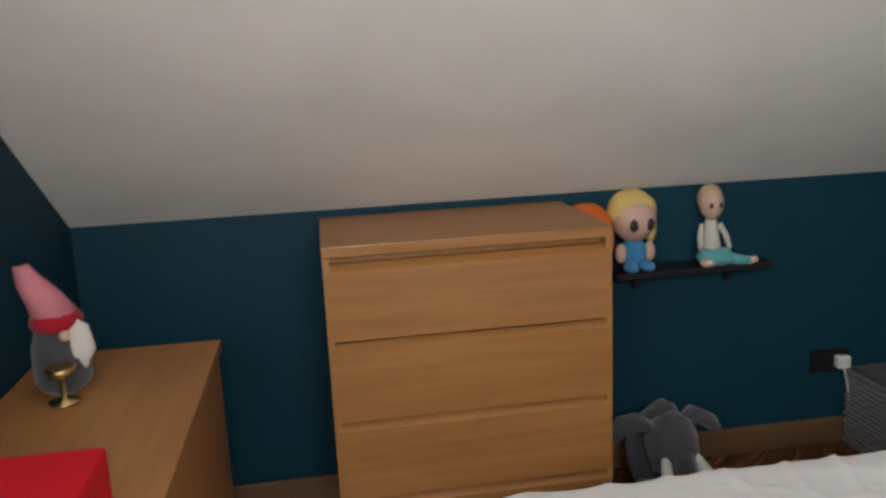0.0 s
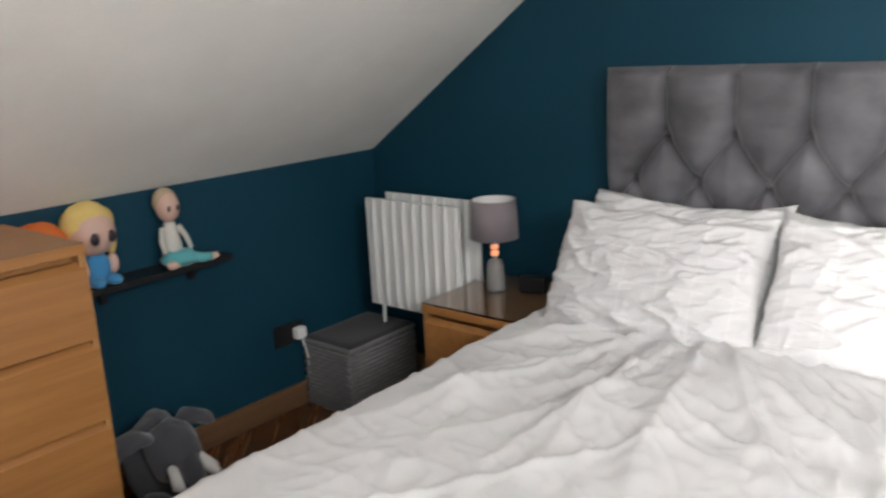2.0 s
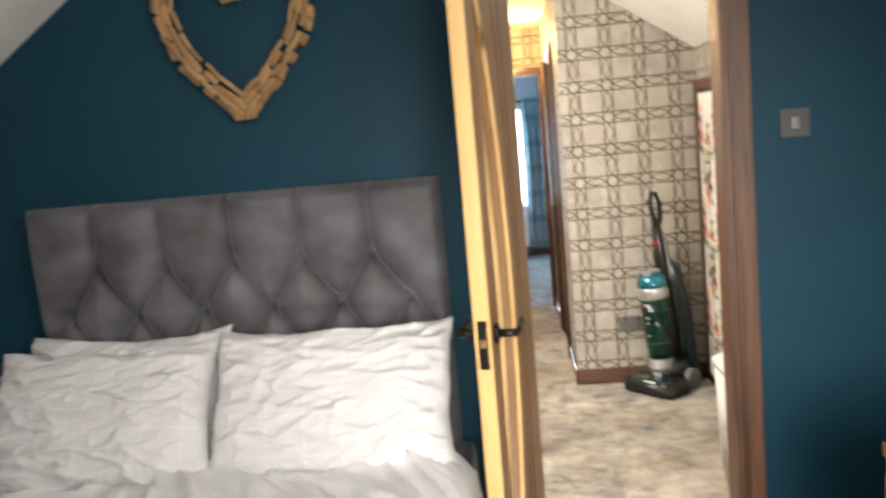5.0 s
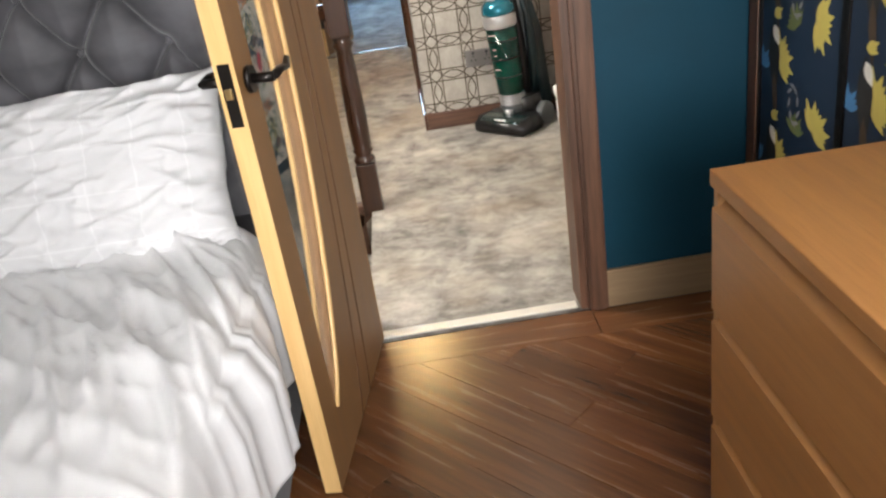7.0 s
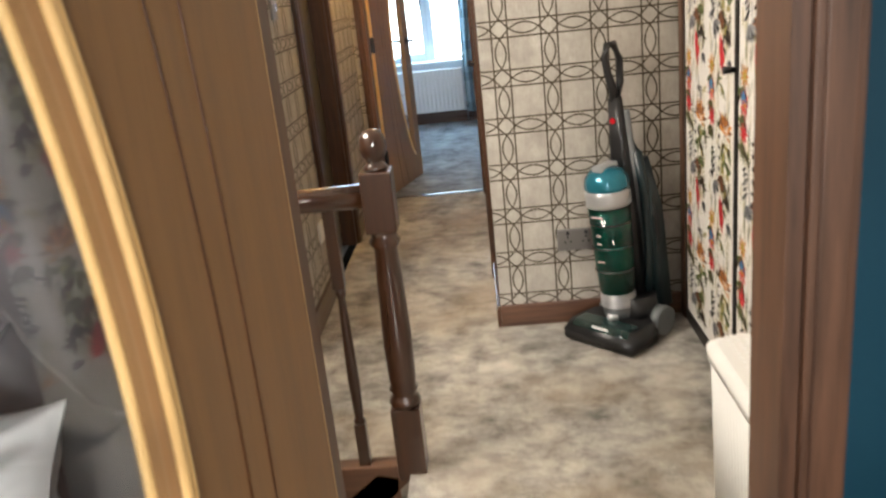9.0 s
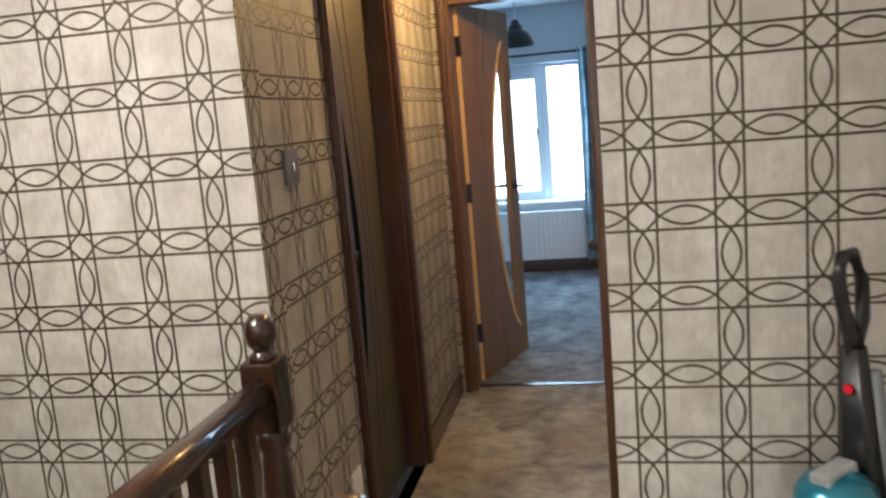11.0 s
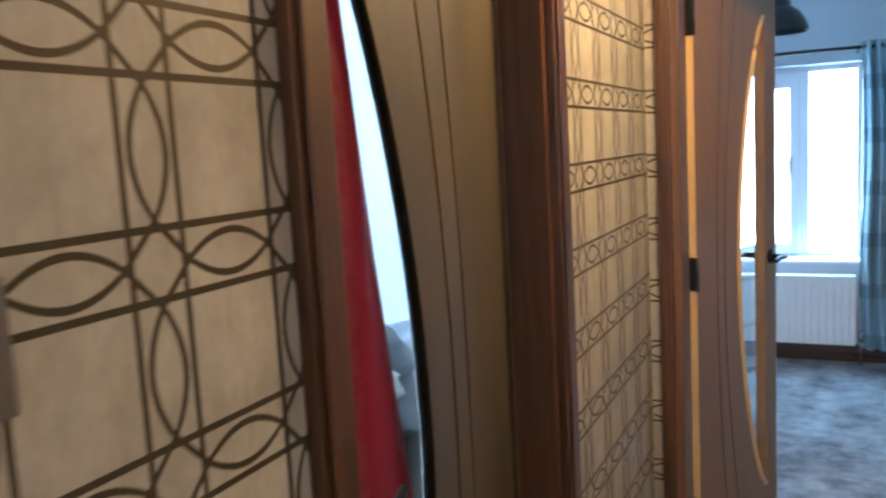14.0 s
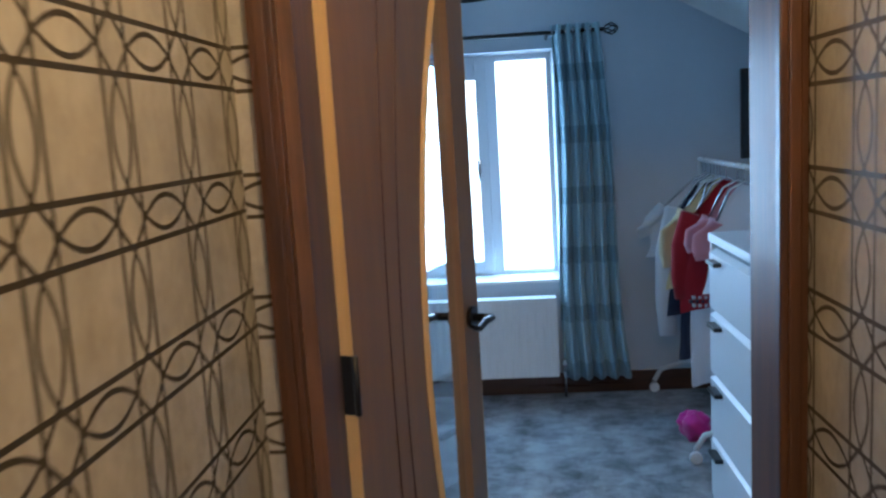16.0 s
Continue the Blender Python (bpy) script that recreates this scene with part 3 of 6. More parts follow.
# ---- doors ----
def panel_door(name, label, hx, hy, turn, width, height, deep=0.22, hinges=True, handle_mat=None, dark=False):
    """An oak door hung on a vertical edge at its origin; the leaf runs along +x of its own axes, 40 mm thick about y = 0.
    The glass is bounded by a straight stile on the lock side and by a bow on the hinge side."""
    ob = thing(name, label, "door", hx, hy, 0.006, turn, kind="structure")
    T, stile, z0, z1 = 0.02, 0.098, 0.17, height - 0.16
    n = 40

    def bow(z):
        s = (z - z0) / (z1 - z0)
        return width - stile - 0.005 - deep * math.sin(math.pi * min(1, max(0, s))) ** 0.7
    zs = [z0 + (z1 - z0) * k / n for k in range(n + 1)]
    bm = bmesh.new()
    bx(bm, width - stile, -T, 0, width, T, height)
    bx(bm, 0, -T, 0, width - stile, T, z0)
    bx(bm, 0, -T, z1, width - stile, T, height)
    # a dark leaf has its shade in the veneer colour
    leaf = OAK_SHADED if dark else DOOR_OAK
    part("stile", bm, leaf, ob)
    bm = bmesh.new()
    for a, b in zip(zs, zs[1:]):
        cut = 0.055 if dark else 0.0
        q = [(0, a, 0), (bow(a), a, cut), (bow(b), b, cut), (0, b, 0)]
        lo, hi = [bm.verts.new((x - k, -T, z)) for x, z, k in q], [bm.verts.new((x, T, z)) for x, z, k in q]
        bm.faces.new(lo), bm.faces.new(hi[::-1])
        bm.faces.new((lo[1], hi[1], hi[2], lo[2]))
        bm.faces.new((lo[3], hi[3], hi[0], lo[0]))
    bmesh.ops.remove_doubles(bm, verts=bm.verts, dist=1e-5)
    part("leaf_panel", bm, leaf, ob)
    for side in ((1,) if dark else (-1, 1)):
        bm = bmesh.new()
        # the dark door's bead is thicker and black to take in its shadow
        for off, r in (((0.004, 0.0105),) if dark else ((0.0, 0.006), (0.011, 0.004))):
            tube(bm, [(bow(z) - off, side * (T + 0.001), z) for z in zs], r, 6)
        part("glazing_bead", bm, BEAD_SHADE if dark else OAK_EDGE, ob, "curved glazing bead blackened for its shade" if dark else "pale oak curved glazing bead")
        for k, (shift, amount) in enumerate(((0.13, 0.75), (0.245, 0.45))):
            bm = bmesh.new()
            g = [(width - stile - shift - 0.20 * amount * math.sin(math.pi * (z / height)) ** 0.8 - 0.06, side * (T + 0.0002), z) for z in [height * j / 30 for j in range(31)]]
            tube(bm, g, 0.0022, 4, 0, 0.5)
            part("groove", bm, STAIN, ob)
    bm = bmesh.new()
    q = [(bow(z) - (0.020 if dark else 0.008), z) for z in zs] + [(width - stile + 0.006, zs[-1]), (width - stile + 0.006, zs[0])]
    lo, hi = [bm.verts.new((x, -0.003, z)) for x, z in q], [bm.verts.new((x, 0.003, z)) for x, z in q]
    bm.faces.new(lo), bm.faces.new(hi[::-1])
    for i in range(len(q)):
        bm.faces.new((lo[i], hi[i], hi[(i + 1) % len(q)], lo[(i + 1) % len(q)]))
    pane = part("glass_pane", bm, GLASS, ob, "clear bowed glass panel")
    pane.visible_shadow = False
    part("lock_edge", box(width, -T, 0, width + 0.002, T, height), OAK_EDGE, ob, "pale oak door edge")
    part("hinge_edge", box(-0.002, -T, 0, 0, T, height), OAK_EDGE, ob, "pale oak door edge")
    part("latch_plate", bx(bmesh.new(), width + 0.002, -0.012, 0.90, width + 0.004, 0.012, 1.02, 0.001), IRON, ob, "dark latch plate")
    part("latch", bx(bmesh.new(), width + 0.004, -0.007, 0.955, width + 0.012, 0.007, 0.975, 0.002), BRASS, ob)
    hm = handle_mat or IRON
    for side in (-1, 1):
        bm = bmesh.new()
        tube(bm, [(width - 0.055, side * T, 0.975), (width - 0.055, side * (T + 0.010), 0.975)], 0.026, 20)
        tube(bm, [(width - 0.055, side * (T + 0.008), 0.975), (width - 0.055, side * (T + 0.052), 0.975)], 0.010, 12)
        tube(bm, [(width - 0.052, side * (T + 0.05), 0.975), (width - 0.10, side * (T + 0.052), 0.979), (width - 0.145, side * (T + 0.050), 0.972), (width - 0.175, side * (T + 0.046), 0.984)], [0.010, 0.010, 0.009, 0.006], 10, 0, 0.75)
        part("lever_handle", bm, hm, ob, "dark metal lever handle")
    if hinges:
        for z in (0.26, 1.0, 1.735):
            bm = bmesh.new()
            bx(bm, -0.004, -T - 0.001, z - 0.05, -0.002, T - 0.006, z + 0.05)
            tube(bm, [(-0.004, -T - 0.004, z - 0.05), (-0.004, -T - 0.004, z + 0.05)], 0.006, 8)
            part("hinge", bm, BLACK, ob, "black butt hinge")
    return ob


panel_door("door_bedroom", "open oak door with a bowed clear glass panel", 3.198, 0.447, 180 - 9.1, 0.665, 1.97)
panel_door("door_end", "oak door with bowed glass standing open into the far bedroom", 7.588, 0.846, -16.5, 0.635, 1.94)
panel_door("door_left", "closed door with a bowed clear glass panel, leaf and bead darkened for shade", 6.536, 1.033, 180, 0.70, 1.945, 0.225, False, None, True)

# plain closed door on the corridor's right side
ob = thing("door_right", "closed oak corridor door with a lever handle", "door", 6.535, 0.135, 0.006, 180, kind="structure")
part("leaf", bx(bmesh.new(), 0, -0.02, 0, 0.665, 0.02, 1.92, 0.002), DOOR_OAK, ob)
bm = bmesh.new()
tube(bm, [(0.60, -0.02, 0.975), (0.60, -0.03, 0.975)], 0.026, 20)
tube(bm, [(0.60, -0.028, 0.975), (0.60, -0.075, 0.975)], 0.010, 12)
tube(bm, [(0.605, -0.072, 0.975), (0.55, -0.075, 0.979), (0.49, -0.070, 0.978)], [0.010, 0.010, 0.007], 10)
part("lever_handle", bm, IRON, ob, "dark metal lever handle")

# ---- bedroom: chests, desk ----
def drawer_chest(name, label, x, y, rz, w, d, h, rows, body, front, group="", kind="chest of drawers", knob=False):
    """Front faces -y of its own axes; the origin is the front left foot."""
    ob = thing(name, label, kind, x, y, 0, rz, group)
    part("side_panel", box(0, 0.004, 0, 0.018, d, h - 0.03), body, ob)
    part("side_panel", box(w - 0.018, 0.004, 0, w, d, h - 0.03), body, ob)
    part("back_panel", box(0.018, d - 0.01, 0, w - 0.018, d, h - 0.03), body, ob)
    part("inner_panel", box(0.018, 0.05, 0.036, w - 0.018, 0.06, h - 0.03), body, ob)
    part("top", bx(bmesh.new(), -0.001, -0.004, h - 0.03, w + 0.001, d + 0.002, h, 0.003), front, ob)
    gap = 0.010
    step = (h - 0.07) / rows
    for k in range(rows):
        a, b = h - 0.04 - step * (k + 1) + gap, min(h - 0.052, h - 0.04 - step * k)
        bm = slab([(-0.002, a), (0.045, a), (0.045, b), (0.018, b), (-0.002, b - 0.018)], "x", 0.006, w - 0.006)
        dr = part("drawer", bm, front, ob)
        if knob:
            for kx in (0.12, w - 0.12):
                part("handle", bx(bmesh.new(), kx - 0.05, -0.03, b - 0.045, kx + 0.05, -0.002, b - 0.03, 0.003), BLACK, dr, "dark bar handle")
    part("plinth", box(0.018, 0.006, 0, w - 0.018, 0.03, 0.035), body, ob)
    return ob


drawer_chest("chest_of_drawers", "tall oak veneer chest of four drawers by the knee wall", 0.793, 2.70, 0, 0.80, 0.485, 1.0, 4, OAK, OAK_X)
drawer_chest("chest_of_drawers", "low oak veneer chest of three drawers by papered cupboards", 2.285, -0.252, 180, 0.80, 0.45, 0.78, 3, OAK, OAK_X)
ns = drawer_chest("bedside_cabinet", "oak veneer bedside cabinet with two drawers and glass top", 2.714, 2.539, -90, 0.42, 0.45, 0.545, 2, OAK, OAK_Y, kind="bedside cabinet")
part("glass_top", bx(bmesh.new(), 0.0, -0.002, 0.546, 0.42, 0.45, 0.552, 0.001), GLASS, ns, "clear glass top sheet")

ob = thing("desk", "oak veneer desk with a panel side against the wall", "desk", 0.04, 1.35, 0)
part("desktop", bx(bmesh.new(), 0, 0, 0.716, 0.462, 1.447, 0.746, 0.002), OAK_Y, ob)
part("side_panel", box(0.43, 0.01, 0.0, 0.452, 1.44, 0.716), OAK_Y, ob)
part("end_panel", box(0, 1.41, 0.0, 0.43, 1.44, 0.716), OAK, ob)
part("end_panel", box(0, 0.01, 0.0, 0.43, 0.04, 0.716), OAK, ob)

RED = cloth("bright red felt", (0.55, 0.008, 0.018), weave=500, sheen=0.0)
box_ob = thing("red_box", "bright red fabric storage box on the desk", "box", 0.08, 1.42, 0.746)
bm = bmesh.new()
bx(bm, 0, 0, 0, 0.34, 0.50, 0.105, 0.012)
part("body", bm, RED, box_ob)

# ---- bed ----
bed = thing("bed", "double divan bed with white crumpled duvet against grey headboard", "bed", 1.18, 0.63, 0)
part("divan_base", bx(bmesh.new(), 0.02, 0.02, 0.02, 1.90, 1.40, 0.32, 0.015), DARK_BASE, bed, "charcoal fabric divan base")
part("mattress", bx(bmesh.new(), 0.0, 0.0, 0.32, 1.91, 1.42, 0.53, 0.03), DARK_BASE, bed)


def crease(p, scale, sharp=1.6):
    v = 1 - abs(noise.noise(Vector((p[0] * scale, p[1] * scale, 0.3))))
    return v ** (sharp * 6)


def duvet_point(u, v):
    """Cover over the mattress that turns down over both sides and the foot."""
    L, W, over, r = 1.66, 1.46, 0.25, 0.07
    s = -over + u * (L + over)
    q = -over + v * (W + 2 * over)

    def fold(a, lo, hi):
        if a < lo:
            k = lo - a
            return (lo - r * math.sin(min(k / r, math.pi / 2)), -(r * (1 - math.cos(min(k / r, math.pi / 2))) + max(0, k - r * math.pi / 2)))
        if a > hi:
            k = a - hi
            return (hi + r * math.sin(min(k / r, math.pi / 2)), -(r * (1 - math.cos(min(k / r, math.pi / 2))) + max(0, k - r * math.pi / 2)))
        return (a, 0.0)
    x, dx = fold(s, 0.0, L)
    y, dy = fold(q, 0.095, W)
    drop = min(dx, dy)
    side = min(1.0, -drop / 0.12)
    p = (x * 1.2 + 0.6 * y, y - 0.35 * x)
    h = 0.030 * noise.noise(Vector((x * 1.9, y * 2.3, 1.7))) + 0.022 * crease((p[0] * 0.55 + 0.13 * math.sin(5 * y), p[1] * 1.1), 2.4, 1.4)
    h += 0.018 * crease((p[1] * 1.5, p[0] * 0.5), 4.4, 1.2) + 0.005 * noise.noise(Vector((x * 11, y * 11, 4)))
    h += 0.012 * crease((x * 1.3 + y, (y - 0.8 * x) * 2.0), 6.5, 1.0) + 0.010 * crease((2.5 * y + 0.3 * x, 0.9 * x - 0.3 * y + 5), 7.5, 1.0)
    dx0, dy0 = x - 1.80, y - 0.98
    far, ang = math.hypot(dx0, dy0), math.atan2(dy0, -dx0)
    fan = 1 - abs(noise.noise(Vector((ang * 2.6, far * 0.7, 9.1))))
    fan2 = 1 - abs(noise.noise(Vector((ang * 5.5, far * 1.1, 3.3))))
    h = 0.42 * h + (0.028 * fan ** 7 + 0.020 * fan2 ** 8) * math.exp(-((far - 0.65) / 0.55) ** 2)
    h += 0.035 * math.exp(-((y - 0.92 - 0.18 * math.sin(3 * x)) ** 2) / 0.02) * math.exp(-((x - 1.25) ** 2) / 0.09)
    h += 0.012 * crease((x * 2.2 + 0.5 * y, y * 0.7 + 3), 3.2, 1.3) * math.exp(-((x - L) ** 2) / 0.18)
    near_door = math.exp(-((y - 0.02) / 0.42) ** 2) * math.exp(-((x - 1.30) / 0.55) ** 2)
    swirl = 13.0 * y - 7.0 * x - 4.0 * (x - 1.3) ** 2
    fine = 0.048 * near_door * (1 - abs(noise.noise(Vector((1.6 * x + 1.5 * y, swirl, 6.1))))) ** 4
    fine += 0.016 * near_door * (1 - abs(noise.noise(Vector((3.0 * x + 2.5 * y, 2.1 * swirl, 2.4))))) ** 4
    fine += 0.014 * (1 - abs(noise.noise(Vector((1.5 * x + 0.8 * y, 6.0 * y + 3.5 * x, 8.8))))) ** 7 * math.exp(-((y - 0.95) / 0.35) ** 2)
    fine += 0.009 * (1 - abs(noise.noise(Vector((8.0 * x - 2.0 * y, 2.0 * y, 4.4))))) ** 7
    flare = 0.018 * side * math.sin(14 * x + 3 * math.sin(4 * x)) + 0.006 * side
    oy = -flare - 0.9 * fine * side if q < 0 else (flare if q > W else 0)
    ox = -0.02 * side * (1 + math.sin(15 * y)) if s < 0 else 0
    rim = min(1.0, max(0.0, min(s, q - 0.095, W - q)) / 0.16)
    return (x - 0.02 + ox, y - 0.03 + oy, 0.570 + drop + h * (0.30 + 0.65 * rim) * (1 - 0.5 * side) + fine * (1 - 0.6 * side))


duvet = tagged(part("duvet", sheet(bmesh.new(), duvet_point, 200, 220), LINEN), "crumpled white cotton duvet spread over the bed", "duvet")
duvet.matrix_basis = pose(1.18, 0.63, 0)
sol = duvet.modifiers.new("thickness", "SOLIDIFY")
sol.thickness = 0.012

board = thing("headboard", "grey crushed velvet headboard with diamond buttoning", "headboard", 3.105, 0.677, 0)
BY = [0.236 + 0.2225 * k for k in range(5)]
BZ = 1.14
LOW = [0.125 + 0.2225 * k for k in range(6)]
LZ = 0.99


def seg_dist(p, a, b):
    ax, ay = a
    dx, dy = b[0] - ax, b[1] - ay
    s = max(0, min(1, ((p[0] - ax) * dx + (p[1] - ay) * dy) / (dx * dx + dy * dy)))
    return math.hypot(p[0] - ax - s * dx, p[1] - ay - s * dy)


CREASES = [((y, BZ), (y, 1.36)) for y in BY]
for k, y in enumerate(BY):
    CREASES += [((y, BZ), (LOW[k], LZ)), ((y, BZ), (LOW[k + 1], LZ))]
for k, y in enumerate(LOW):
    CREASES += [((y, LZ), (y - 0.111, 0.84)), ((y, LZ), (y + 0.111, 0.84))]
BUTTONS = [(y, BZ) for y in BY] + [(y, LZ) for y in LOW]


def pad(u, v):
    W, z0, z1 = 1.335, 0.40, 1.355
    y, z = W * u, z0 + (z1 - z0) * v
    d = min(seg_dist((y, z), a, b) for a, b in CREASES)
    h = 0.036 * (1 - math.exp(-d / 0.009)) + 0.024 * (1 - math.exp(-(d / 0.055) ** 1.6))
    pit = min(math.hypot(y - a, z - b) for a, b in BUTTONS)
    h -= 0.050 * math.exp(-(pit / 0.020) ** 1.3)
    e = min(y, W - y, z1 - z) / 0.035
    h -= 0.05 * (1 - min(1, e)) ** 2
    h += 0.003 * noise.noise(Vector((y * 9, z * 7, 2)))
    return (-h + 0.036, y, z)


bm = sheet(bmesh.new(), pad, 330, 200)
bx(bm, 0.055, 0.006, 0.05, 0.083, 1.329, 1.35)
part("padding", bm, VELVET, board)
for y, z in BUTTONS:
    part("button", blob(bmesh.new(), 0.046, y, z, 0.007, 0.010, 0.010, u=10, v=6), VELVET, board)


def pillow(name, label, y, x, z, w, h, lean, seed, mat, spin=0.0):
    def face(sign):
        def fn(u, v):
            a, b = 2 * u - 1, 2 * v - 1
            k = max(0, (1 - abs(a) ** 3.2)) ** 0.55 * max(0, (1 - abs(b) ** 3.0)) ** 0.55
            edge = 0.012 * noise.noise(Vector((a * 2.5 + seed, b * 2.5, 7)))
            px = edge + a * w / 2 * (1 - 0.05 * (1 - abs(b) ** 2) * abs(a) ** 6)
            py = b * h / 2 * (1 - 0.07 * (1 - abs(a) ** 2) * abs(b) ** 6)
            wr = 0.017 * crease((a * 0.5 + seed, b * 1.4 + 0.4 * a), 3.0, 1.1) + 0.008 * crease((a * 1.1 - 0.5 * b, b + seed), 4.5, 1.3) + 0.006 * crease((0.6 * a + seed, 1.8 * b - 0.7 * a), 5.5, 1.0)
            wr += 0.008 * crease((0.5 * a + seed + 0.2 * b, 1.7 * b - 0.9 * a), 2.6, 1.5) + 0.003 * crease((0.8 * a + 0.6 * b, 2.0 * b + seed - 0.8 * a), 3.4, 1.6)
            wr += 0.008 * noise.noise(Vector((a * 3, b * 3, seed)))
            t = sign * (0.085 * k + wr * min(1, 3 * k) + 0.002)
            return (px, py + edge - 0.020 * (1 - a * a) * (b > 0) * b, t)
        return fn
    bm = bmesh.new()
    sheet(bm, face(1), 112, 80)
    sheet(bm, face(-1), 112, 80)
    bmesh.ops.remove_doubles(bm, verts=bm.verts, dist=0.0012)
    ob = tagged(part(name, bm, mat), label, "pillow", "pillows on the bed")
    ob.matrix_basis = Matrix.Translation((x, y, z)) @ Euler((0, 0, radians(-90))).to_matrix().to_4x4() @ Euler((radians(lean), 0, radians(spin))).to_matrix().to_4x4()
    return ob


pillow("pillow", "white cotton pillow tucked behind another", 1.70, 2.985, 0.745, 0.66, 0.44, 64, 3.1, LINEN, -1)
pillow("pillow", "crumpled white cotton pillow leaning on the headboard", 1.71, 2.86, 0.735, 0.68, 0.45, 58, 7.7, LINEN_CHECK, 1.5)
pillow("pillow", "white checked cotton pillow leaning on the headboard", 1.02, 2.88, 0.745, 0.72, 0.46, 60, 1.3, LINEN_CHECK, -0.5)

# ---- heart wreath of sticks ----
STICK = wood("driftwood", (0.36, 0.20, 0.085), (0.62, 0.40, 0.20), "x", 0.75, 0.0, 12, 0.5)
heart = thing("heart_wreath", "heart wreath of short driftwood sticks on the wall", "wall decoration", HEAD_X - 0.035, 1.267, 1.828)


def heart_at(s):
    """A heart outline, tip down, by its turn from 0 to 1."""
    a = 2 * math.pi * s
    z = 0.0131 * (13 * math.cos(a) - 5 * math.cos(2 * a) - 2 * math.cos(3 * a) - math.cos(4 * a))
    y = 0.0137 * 16 * math.sin(a) ** 3 * (1 + 1.6 * max(0.0, -z - 0.02))
    z = z if z > -0.15 else -0.15 + (z + 0.15) * 0.65
    return y, -0.222 + (z + 0.197) * 1.36


bm = bmesh.new()
tube(bm, [(-0.06, 0, 0), (-0.054, 0, 0), (-0.02, 0.0006, 0), (0.02, 0, 0.0004), (0.055, 0, 0), (0.06, 0, 0)], [0.0070, 0.0100, 0.0108, 0.0104, 0.0098, 0.0066], 8)
stick_mesh = part("stick", bm, STICK, heart)
stick_data = stick_mesh.data
stick_mesh.matrix_basis = pose(0.0, 0.0, -0.205, 0, 0, 90)
rng = random.Random(5)
# rows of sticks laid along the outline: offset, count, length, girth, depth, splay
for off, count, long, girth, deep, splay in ((0.030, 46, 0.36, 1.25, 0.004, 16), (0.012, 40, 0.46, 1.15, -0.006, 7), (-0.006, 36, 0.50, 1.05, -0.010, 6), (-0.026, 34, 0.55, 0.75, 0.0, 4), (0.018, 30, 0.50, 0.8, -0.018, 8)):
    for k in range(count):
        s = (k + 0.5 + rng.uniform(-0.2, 0.2)) / count
        y, z = heart_at(s)
        y2, z2 = heart_at(s + 0.004)
        ty, tz = y2 - y, z2 - z
        ln = math.hypot(ty, tz) or 1
        ty, tz = ty / ln, tz / ln
        turn = math.degrees(math.atan2(tz, ty)) + rng.uniform(-splay, splay)
        o = off + rng.uniform(-0.004, 0.004)
        ob = new("stick", stick_data)
        ob.parent = heart
        ob.matrix_basis = Matrix.Translation((deep + rng.uniform(-0.004, 0.004), -(y - o * tz), z + o * ty)) @ Matrix.Rotation(radians(-turn), 4, "X") @ Matrix.Rotation(radians(90), 4, "Z") @ Matrix.Diagonal((long * rng.uniform(0.85, 1.15), girth, girth * rng.uniform(0.85, 1.1), 1))

# ---- bedroom: radiator, lamp, basket, toys ----
rad = thing("radiator", "white double panel radiator on the wall above the basket", "radiator", 2.955, 2.55, 0.40)
for k, (x, dy, dz) in enumerate(((0.0, 0.0, 0.0), (0.085, -0.035, 0.012))):
    def fluted(u, v, x=x, dy=dy, dz=dz):
        e = min(u, 1 - u) * 0.49 / 0.03
        w = max(0.0, math.sin(u * 9 * 2 * math.pi)) * 0.009 * min(1, e) * min(1, min(v, 1 - v) * 14)
        return (x - w, dy + 0.49 * u, dz + 0.455 * v)
    bm = sheet(bmesh.new(), fluted, 144, 16)
    bx(bm, x + 0.0005, dy, dz, x + 0.014, dy + 0.49, dz + 0.455)
    part("panel", bm, WHITE, rad, "white fluted steel panel")
part("bracket", box(0.10, 0.1, 0.1, HEAD_X - 2.955, 0.13, 0.4), WHITE, rad)
part("bracket", box(0.10, 0.36, 0.1, HEAD_X - 2.955, 0.39, 0.4), WHITE, rad)
part("pipe", tube(bmesh.new(), [(0.05, 0.47, 0.02), (0.05, 0.47, -0.395)], 0.0075), WHITE, rad)

SHADE = cloth("mauve grey lampshade fabric", (0.24, 0.205, 0.22), weave=700)
CERAMIC = plain("grey crackled ceramic", (0.27, 0.26, 0.25), 0.3, var=0.2)
CRYSTAL = glow("lit amber crystal", (1.0, 0.40, 0.20), 0.5)
lamp = thing("table_lamp", "small table lamp with mauve shade and lit crystal stem", "table lamp", 2.98, 2.40, 0.5525)
bm = lathe(bmesh.new(), [(0.086, 0.20), (0.090, 0.20), (0.084, 0.345), (0.080, 0.345)], seg=32, cap=False)
part("shade", bm, SHADE, lamp, "mauve grey drum shade")
part("lining", lathe(bmesh.new(), [(0.0855, 0.201), (0.0795, 0.344)], seg=32, cap=False), WHITE_PLASTIC, lamp)
part("base", lathe(bmesh.new(), [(0.034, 0.0), (0.036, 0.006), (0.033, 0.085), (0.026, 0.112), (0.011, 0.118), (0.011, 0.130)], seg=24), CERAMIC, lamp, "grey ceramic base")
bm = bmesh.new()
bx(bm, -0.011, -0.011, 0.132, 0.011, 0.011, 0.150, 0.003)
bx(bm, -0.011, -0.011, 0.156, 0.011, 0.011, 0.174, 0.003)
part("crystal", bm, CRYSTAL, lamp, "two lit crystal cubes")
part("stem", tube(bmesh.new(), [(0, 0, 0.08), (0, 0, 0.24)], 0.006), CHROME, lamp)
